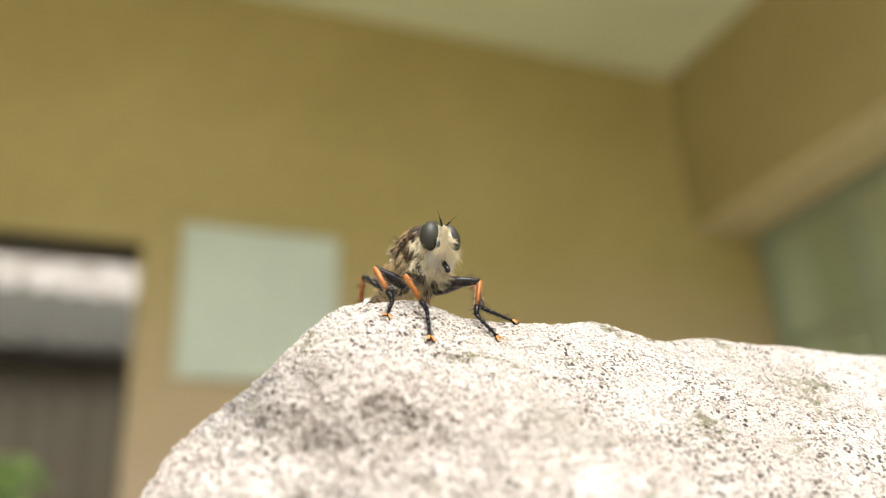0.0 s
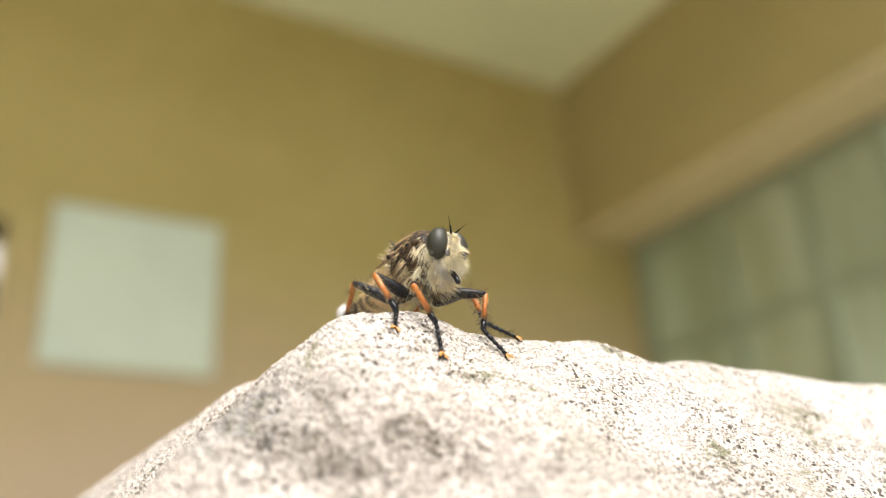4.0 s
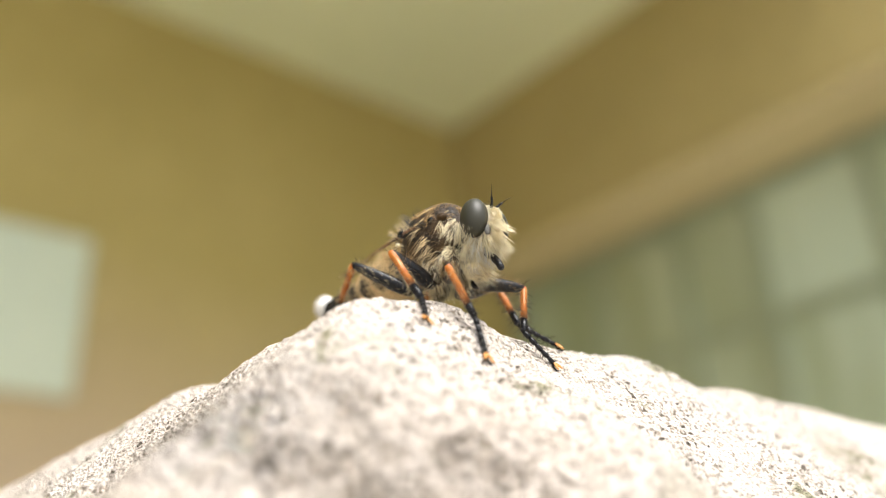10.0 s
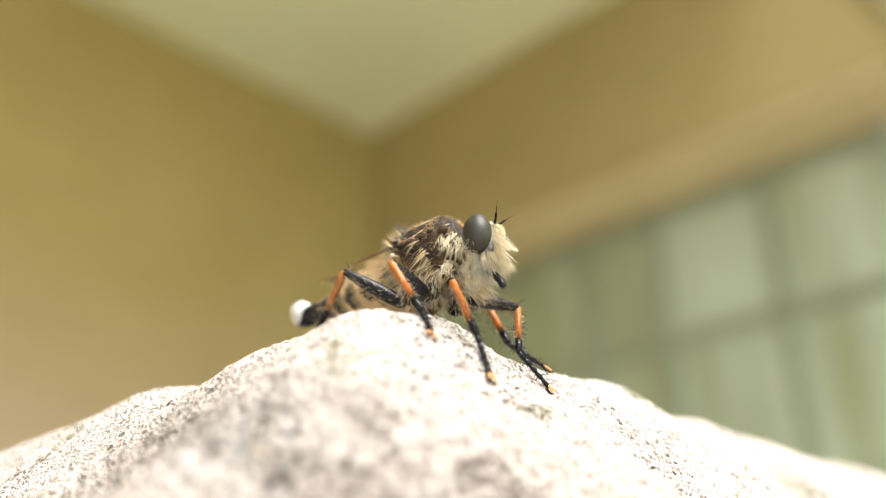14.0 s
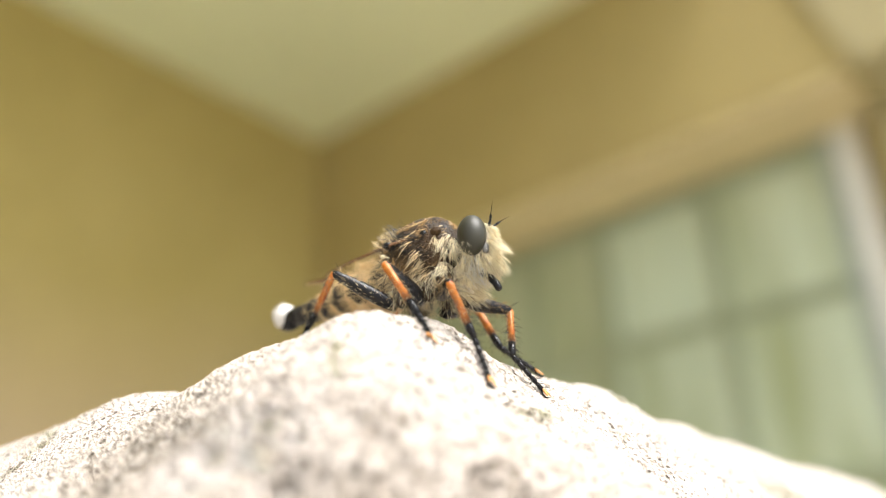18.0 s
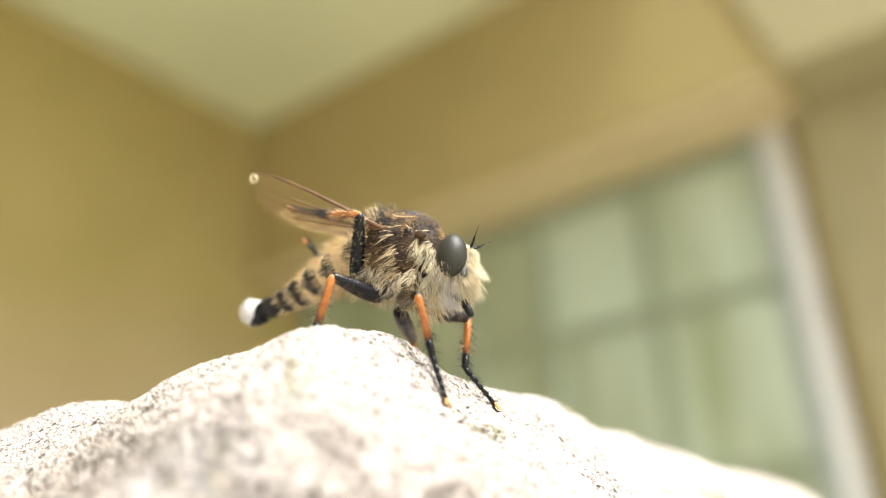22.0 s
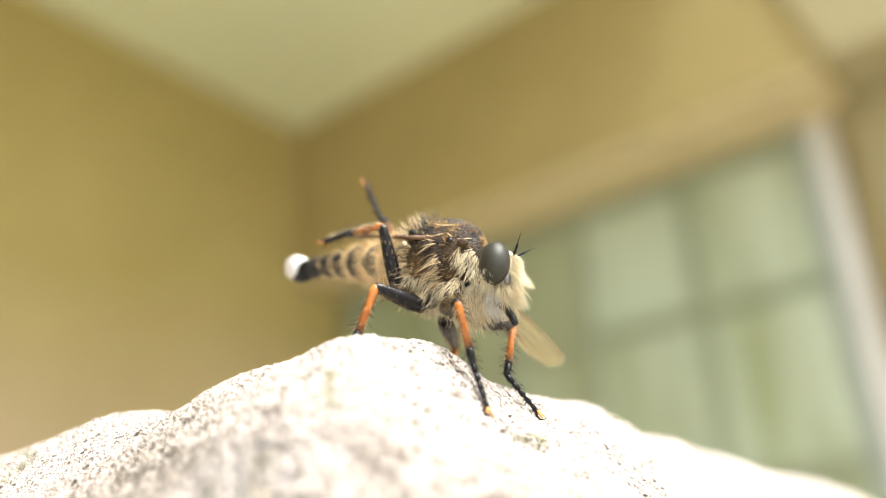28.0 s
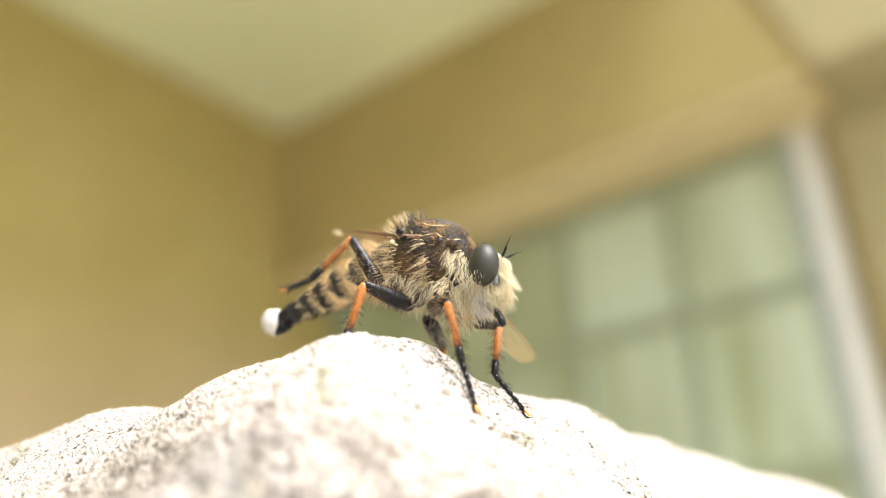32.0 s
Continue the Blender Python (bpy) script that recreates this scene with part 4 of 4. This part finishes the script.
        scaled(Shape().ellipsoid((0.38 * sx, e + 0.42, -0.1), (0.20, 0.56, 0.11), 10, 8, Euler((0, 0, radians(-34 * sx))).to_matrix())).made("foot_pad", CLAW, out[2], "amber foot pad")
    return out


# coxa (thorax space); then rows: seconds, space of the joints (w: over the datum, b: thorax space), knee, ankle, toe, all in mm
REST = Vector((47.5, 100.0, 47.0))
LEGS = {
    "front_right": ((-0.7, -1.9, -3.3), [(0, "w", (43.3, 94.6, 42.7), (45.3, 93.8, 38.0), (44.7, 92.2, 33.5)), (19.5, "w", (43.3, 94.6, 42.7), (45.3, 93.8, 38.0), (44.7, 92.2, 33.5)), (20, "w", (43.3, 93.0, 42.3), (45.0, 93.3, 37.6), (44.7, 92.2, 33.5))]),
    "front_left": ((1.6, -2.6, -3.4), [(0, "w", (54.5, 95.2, 43.4), (52.8, 94.7, 38.2), (54.8, 92.7, 34.2)), (19.5, "w", (54.5, 95.2, 43.4), (52.8, 94.7, 38.2), (54.8, 92.7, 34.2)), (20, "w", (54.5, 94.3, 43.3), (52.8, 94.7, 38.3), (54.8, 92.7, 34.2))]),
    "mid_right": ((-1.5, -0.4, -3.7), [(0, "w", (41.8, 100.2, 46.0), (42.3, 97.5, 40.6), (40.1, 94.6, 37.0)), (19.6, "w", (41.8, 100.2, 46.0), (42.3, 97.5, 40.6), (40.1, 94.6, 37.0)), (19.9, "w", (39.6, 100.3, 47.0), (39.8, 102.2, 40.2), (36.6, 105.5, 39.0))]),
    "mid_left": ((2.1, 0.0, -3.8), [(0, "w", (57.4, 100.2, 46.0), (55.6, 97.7, 40.4), (59.7, 95.8, 37.9)), (19.6, "w", (57.4, 100.2, 46.0), (55.6, 97.7, 40.4), (59.7, 95.8, 37.9)), (19.9, "w", (55.4, 102.1, 43.3), (58.2, 105.5, 39.4), (61.5, 108.0, 40.2))]),
    "hind_right": ((-1.4, 2.9, -3.2), [(0, "b", (-5.2, 7.5, 0.8), (-4.4, 12.4, -3.8), (-4.4, 15.5, -8.0)), (19.6, "b", (-5.2, 7.5, 0.8), (-4.4, 12.4, -3.8), (-4.4, 15.5, -8.0)), (20, "b", (-4.5, 3.2, 3.7), (-3.5, 5.6, -2.2), (-2.0, 11.3, -5.4)), (20.6, "b", (-4.5, 6.0, 0.6), (-3.5, 11.5, -4.5), (-2.0, 16.5, -6.5)), (21, "b", (-4.5, 3.3, 3.1), (-3.5, 4.1, -2.2), (-2.0, 8.6, -6.0)), (21.5, "b", (-4.5, 4.5, 2.0), (-3.5, 8.3, -1.2), (-2.0, 12.0, -3.5)), (22, "b", (-4.5, 2.6, 3.1), (-3.5, 8.8, 3.1), (-2.0, 14.2, 3.7)), (22.6, "b", (-4.5, 2.7, 3.0), (-3.5, 8.6, 3.3), (-2.0, 13.8, 4.2)), (23, "b", (-4.5, 3.5, 1.9), (-3.5, 7.0, -0.8), (-2.0, 11.0, -3.0)), (23.5, "b", (-4.5, 3.4, 2.6), (-3.5, 9.0, 2.4), (-2.0, 14.0, 2.8)), (24, "b", (-2.0, 8.0, 1.7), (-1.9, 10.9, -3.5), (-0.4, 15.5, -4.8)), (24.3, "b", (-4.5, 4.5, 3.2), (-4.5, 8.0, 6.5), (-3.0, 11.0, 9.5)), (25, "b", (-4.5, 4.4, 3.0), (-3.5, 9.2, 2.9), (-2.0, 14.7, 2.6)), (28, "b", (-4.5, 5.1, 3.2), (-3.5, 9.5, 2.6), (-2.0, 13.3, 2.0)), (29, "b", (-4.5, 5.7, 2.8), (-3.5, 11.5, 1.9), (-2.0, 16.9, 2.5)), (30, "b", (-5.6, 5.7, 2.3), (-3.8, 10.8, -0.3), (-0.2, 14.3, -0.6)), (30.5, "b", (-4.5, 6.4, 1.6), (-3.5, 11.0, -1.8), (-2.0, 14.5, -3.5)), (31, "b", (-4.5, 5.6, 2.5), (-3.5, 10.0, 2.4), (-2.0, 15.6, 3.1)), (31.5, "b", (-4.5, 5.8, 0.0), (-3.5, 9.2, -3.8), (-2.0, 13.0, -7.4)), (32, "b", (-2.7, 7.9, 1.6), (-2.4, 11.6, -3.1), (-0.5, 16.0, -4.3))]),
    "hind_left": ((2.4, 2.9, -3.2), [(0, "b", (6.0, 7.5, 0.8), (5.2, 12.4, -3.8), (5.2, 15.5, -8.0)), (19.6, "b", (6.0, 7.5, 0.8), (5.2, 12.4, -3.8), (5.2, 15.5, -8.0)),
        (20, "b", (5.5, 8.0, 0.5), (4.5, 11.5, -4.5), (3.0, 15.0, -7.0)), (22, "b", (5.0, 6.0, 2.5), (4.0, 9.0, 0.0), (3.0, 12.0, 2.3)), (23, "b", (5.0, 7.0, 2.5), (4.0, 11.0, 1.0), (3.0, 15.3, 2.3)), (24, "b", (5.5, 8.0, 0.5), (4.5, 12.0, -3.0), (3.0, 16.0, -5.0)), (24.6, "b", (5.0, 7.5, 1.0), (4.2, 11.0, -0.4), (2.2, 15.0, -0.5)), (27.5, "b", (5.0, 7.5, 1.0), (4.2, 11.0, -0.4), (2.2, 15.0, -0.5)),
        (28, "b", (1.0, 8.0, 4.5), (1.5, 11.0, 6.4), (1.0, 14.4, 10.3)), (28.4, "b", (5.0, 8.5, 3.0), (4.5, 12.0, 3.0), (3.0, 17.0, 3.5)), (30, "b", (5.0, 9.0, 3.0), (4.5, 16.0, 2.5), (3.0, 22.1, 3.9)), (31, "b", (5.0, 9.0, 2.0), (4.5, 14.0, 0.5), (3.0, 19.3, 2.8)), (32, "b", (4.5, 9.6, -1.8), (3.6, 14.3, -5.4), (0.6, 18.3, -8.7))]),
}
SIZES = {"mid_left": (6.8, 6.0, 5.0, 1.28), "front": (5.6, 5.3, 4.9, 1.22), "mid": (5.5, 6.0, 5.2, 1.28), "hind": (7.1, 6.0, 5.0, 1.2)}
legs = {k: leg_parts(*SIZES.get(k, SIZES.get(k.split("_")[0]))) for k in LEGS}


def wing_part(side):
    """Wing blade along +y from its root at the origin, chord along side * x."""
    n, ln = 40, 16.6
    s = Shape()
    for j in range(n + 1):
        u = j / n
        lead = -0.35 * math.sin(u * math.pi) * (1 - 0.3 * u)
        w = 4.3 * (0.12 + 0.88 * min(1, u * 1.7) ** 0.8) * max(0.02, 1 - max(0, (u - 0.55) / 0.45) ** 2.4) ** 0.5
        for k in range(7):
            c = lead + w * k / 6
            for dz in (0.012, -0.012):
                s.v.append(Vector((side * c, u * ln, 0.12 * math.sin(k * 1.3 + u * 5) + dz)))
    for j in range(n):
        for k in range(6):
            a, b = j * 14 + k * 2, (j + 1) * 14 + k * 2
            s.f += [(a, a + 2, b + 2, b), (a + 1, b + 1, b + 3, a + 3)]
    w = scaled(s).made("wing", WING, fly, "clear amber veined wing with a curled tip")
    v = Shape()
    v.tube([(0, 0, 0.05), (-0.25 * side, 4, 0.05), (-0.35 * side, 9, 0.1), (-0.2 * side, 14, 0.1), (0.5 * side, 16.4, 0.1)], [0.24, 0.18, 0.14, 0.10, 0.05], 6)
    for a, b, c in ((0.6, 1.1, 1.4), (1.1, 2.1, 2.3), (1.5, 2.9, 2.9)):
        v.tube([(0.2 * side, 0.5, 0.05), (a * side, 4.5, 0.06), (b * side, 10, 0.08), (c * side, 14.5, 0.1)], [0.11, 0.08, 0.06, 0.035], 6)
    v.tube([(0.9 * side, 4.5, 0.06), (2.7 * side, 7.0, 0.1), (3.6 * side, 8.6, 0.1)], [0.06, 0.05, 0.03], 6)
    v.tube([(2.0 * side, 9, 0.08), (2.6 * side, 9.6, 0.08), (2.9 * side, 10.4, 0.08)], [0.05, 0.05, 0.04], 6)
    if side > 0:
        curl = [(1.0 + 0.42 * math.cos(a * 0.7), 16.2 + 0.42 * math.sin(a * 0.7), 0.2) for a in range(9)]
        scaled(Shape().tube(curl, [0.13] * 9, 8)).made("curled_tip", CREAM, w, "pale curled wing tip")
    scaled(v).made("vein", VEIN, w, "orange-brown wing veins")
    return w


wings = {"right": wing_part(1), "left": wing_part(-1)}

# body: seconds, shift in mm, turn in degrees
BODY = [(0, 0, 0, 0, 0, 0, 0), (19.6, 0, 0, 0, 0, 0, 0), (19.8, 0.0, -1.3, 0.5, 12, 0.5, 0), (20.0, 0.02, -2.14, 0.69, 19.7, 0.8, -0.07), (21.0, 0.05, -2.29, 1.02, 21.72, 2.0, 4.0), (22.0, -0.07, -2.24, 1.18, 23.57, 1.2, 4.13), (23.0, 0.22, -2.49, 1.04, 23.88, 1.84, 2.11), (24.0, -0.16, -2.13, 1.2, 23.4, 1.13, 8.92), (25.0, -0.1, -2.19, 1.18, 23.48, 1.21, 6.73), (28.0, 0.31, -2.49, 0.93, 23.39, 1.83, 1.97), (29.0, 0.15, -2.43, 1.0, 24.54, 0.93, 2.52), (30.0, 0.27, -2.44, 0.8, 22.53, 1.09, 1.78), (31.0, 0.02, -2.3, 1.03, 23.56, 0.67, 6.44), (32.0, -0.01, -2.29, 1.05, 23.28, 0.36, 7.48)]
# head: seconds, nod about the eyes in degrees; it stays level when the body tips
NOD = [(0, 0), (19.6, 0), (20, -15), (32, -15)]
HEAD_AT = Vector((0.75, -6.1, 1.4))
# abdomen: seconds, droop of the base, droop of the whole chord, in degrees, and how far the rings are drawn out
BEND = [(0, 0, -1, 1.03), (19.6, 0, -1, 1.03), (20, 23, 24, 1), (20.5, 10, 10, 0.97), (21, 12, 13, 0.98), (21.6, 28, 28, 0.97), (22, 38, 35, 0.94), (22.4, 46, 44, 0.96), (22.8, 47, 45, 0.94), (23, 45, 41, 0.98), (23.6, 33, 32, 0.92), (24, 31, 32, 0.86), (24.3, 42, 38, 0.9), (24.7, 3, 10, 0.9), (25, 1, 10, 0.9), (25.5, 20, 22, 0.96), (27.5, 4, 9, 1), (28, 2, 9, 1), (28.6, 10, 16, 1), (29, 6, 16, 1), (29.6, 10, 19, 1), (30, 8, 20, 1), (31, 12, 28, 0.95), (31.4, 38, 42, 0.97), (31.7, 28, 33, 0.97), (32, 30, 36, 0.97)]
# wings: seconds, tip and chord direction in thorax space
WING_R = [(0, (2.0, 16.2, 5.0), (0.9, 0.1, -0.45)), (19.6, (2.0, 16.2, 5.0), (0.9, 0.1, -0.45)), (20, (1.5, 13.6, 4.0), (0.9, 0.2, -0.15)), (21.3, (1.5, 13.6, 4.0), (0.9, 0.2, -0.15)), (21.7, (-1, 14, 4.4), (0.9, 0.3, -0.1)), (22, (-6.1, 16.7, 6.3), (0.45, 0.1, -0.9)), (22.5, (-10.5, 13.6, 7.7), (0.5, 0.3, -0.7)), (22.8, (-9, 14.0, 9.5), (0.5, 0.3, -0.7)), (23, (-9, 16.5, 5.1), (0.25, 0, -1)), (23.4, (-7, 13.0, 8.5), (0.9, 0, 0.3)), (24, (-1.7, 17.4, 4.2), (0.76, 0.60, 0.22)),
          (24.4, (-5, 14.4, 3.4), (0.6, 0, -0.7)), (25, (0.2, 17.2, 2.8), (0.85, 0.45, -0.05)), (28, (0.5, 17.2, 2.7), (0.9, 0.1, 0.2)), (29, (-1, 15.6, 2.0), (0.9, 0.1, 0.2)), (30, (-1.5, 17.4, 2.9), (0.70, 0.66, 0.16)), (30.5, (0, 14, 3.6), (0.9, 0, 0.3)), (30.8, (-2, 14, 2.8), (0.9, 0.2, 0.2)), (31.1, (2, 13.8, 4.0), (0.9, 0, 0.2)), (32, (3.4, 16.3, 3.8), (0.82, 0.5, 0.06))]
WING_L = [(0, (1.0, 16.2, 4.4), (-0.9, 0.1, -0.45)), (23.5, (1.0, 16.2, 4.4), (-0.9, 0.1, -0.45)), (24, (0.8, 17.0, 4.5), (-0.74, -0.60, -0.22)), (24.5, (1.0, 16.2, 4.4), (-0.9, 0.1, -0.45)), (25.5, (1.0, 16.2, 4.4), (-0.9, 0.1, -0.45)), (26.3, (14.5, 9.0, 2.0), (-0.6, 0.3, -0.7)), (27, (18.2, -4.7, -2.8), (-0.41, -0.32, -0.85)), (30.6, (18.2, -4.5, -2.8), (-0.41, -0.32, -0.85)), (30.8, (18.6, -1.5, -2.4), (-0.41, -0.3, -0.85)), (31.0, (12.5, 9.0, 0.5), (-0.6, 0.1, -0.75)), (31.2, (18.4, -3.6, -2.5), (-0.41, -0.32, -0.85)), (32, (18.3, -4.6, -2.4), (-0.41, -0.32, -0.85))]


def between(rows, t):
    """The two rows round t and the eased share of the second."""
    for a, b in zip(rows, rows[1:]):
        if t <= b[0]:
            u = max(0.0, (t - a[0]) / (b[0] - a[0]))
            return a, b, u * u * (3 - 2 * u)
    return rows[-1], rows[-1], 0.0


def body_pose(t):
    a, b, u = between(BODY, t)
    q = [p + (r - p) * u for p, r in zip(a[1:], b[1:])]
    return Matrix.Translation(REST + Vector(q[:3])) @ Euler([radians(v) for v in q[3:]]).to_matrix().to_4x4()


def along(root, way, side):
    """A pose at root (mm) whose y runs along way and whose x lies towards side."""
    y = Vector(way).normalized()
    x = (Vector(side) - y * y.dot(Vector(side))).normalized()
    z = x.cross(y)
    m = Matrix((x, y, z)).transposed().to_4x4()
    return Matrix.Translation(Vector(root) * MM) @ m


def two_bones(c, k, a, lf, lt):
    """Knee and ankle with true lengths, from hip c towards ankle a, knee on the side of k."""
    d = a - c
    reach = min(max(d.length, abs(lf - lt) + 0.3), lf + lt - 0.05)
    w = d.normalized()
    s = (lf * lf - lt * lt + reach * reach) / (2 * reach)
    h = math.sqrt(max(0.0, lf * lf - s * s))
    out = (k - c) - w * (k - c).dot(w)
    return c + w * s + out.normalized() * h, c + w * reach


def motions():
    times = [0.0] + [19.0 + 0.2 * i for i in range(66)]
    keys = {}
    for t in times:
        B = body_pose(t)
        inv = B.inverted()
        keys.setdefault(fly, []).append((t, DATUM @ Matrix.Translation(B.translation * MM) @ B.to_3x3().to_4x4()))
        a, b, u = between(NOD, t)
        keys.setdefault(head, []).append((t, Matrix.Translation(HEAD_AT * MM) @ Matrix.Rotation(radians(a[1] + (b[1] - a[1]) * u), 4, "X") @ Matrix.Translation(HEAD_AT * -MM)))
        a, b, u = between(BEND, t)
        base, chord = a[1] + (b[1] - a[1]) * u, a[2] + (b[2] - a[2]) * u
        curl, drawn = (chord - base) / 3.0, a[3] + (b[3] - a[3]) * u
        p, ang = Vector((0.4, 4.6, 0.6)), base
        for k, ring in enumerate(rings):
            d = Vector((0, math.cos(radians(ang)), -math.sin(radians(ang))))
            keys.setdefault(ring, []).append((t, along(p, d, (1, 0, 0))))
            if k < len(RINGS):
                p = p + d * RINGS[k][0] * drawn
            ang += curl
        for name, (c, rows) in LEGS.items():
            lf, lt, ls, _ = SIZES.get(name, SIZES.get(name.split("_")[0]))
            a, b, u = between(rows, t)
            j = []
            for i in (2, 3, 4):
                p, q = (inv @ Vector(r[i]) if r[1] == "w" else Vector(r[i]) for r in (a, b))
                j.append(p.lerp(q, u))
            c = Vector(c)
            if a[1] == b[1] == "b":
                knee = c + (j[0] - c).normalized() * lf
                ankle = knee + (j[1] - j[0]).normalized() * lt
                toe = ankle + (j[2] - j[1])
            else:
                knee, ankle = two_bones(c, j[0], j[1], lf, lt)
                toe = j[2]
            side = Vector((1, 0, 0)) if abs((knee - c).normalized().x) < 0.9 else Vector((0, 0, 1))
            fe, ti, ta = legs[name]
            keys.setdefault(fe, []).append((t, along(c, knee - c, side)))
            keys.setdefault(ti, []).append((t, along(knee, ankle - knee, (1, 0.2, 0))))
            keys.setdefault(ta, []).append((t, along(ankle, toe - ankle, (1, 0.2, 0))))
        for name, rows, root in (("right", WING_R, Vector((-2.7, 0.9, 2.6))), ("left", WING_L, Vector((3.5, 0.9, 2.6)))):
            a, b, u = between(rows, t)
            tip, ch = Vector(a[1]).lerp(Vector(b[1]), u), Vector(a[2]).lerp(Vector(b[2]), u)
            keys.setdefault(wings[name], []).append((t, along(root, tip - root, ch * (1 if name == "right" else -1))))
    for ob, rows in keys.items():
        walk(ob, rows)


motions()
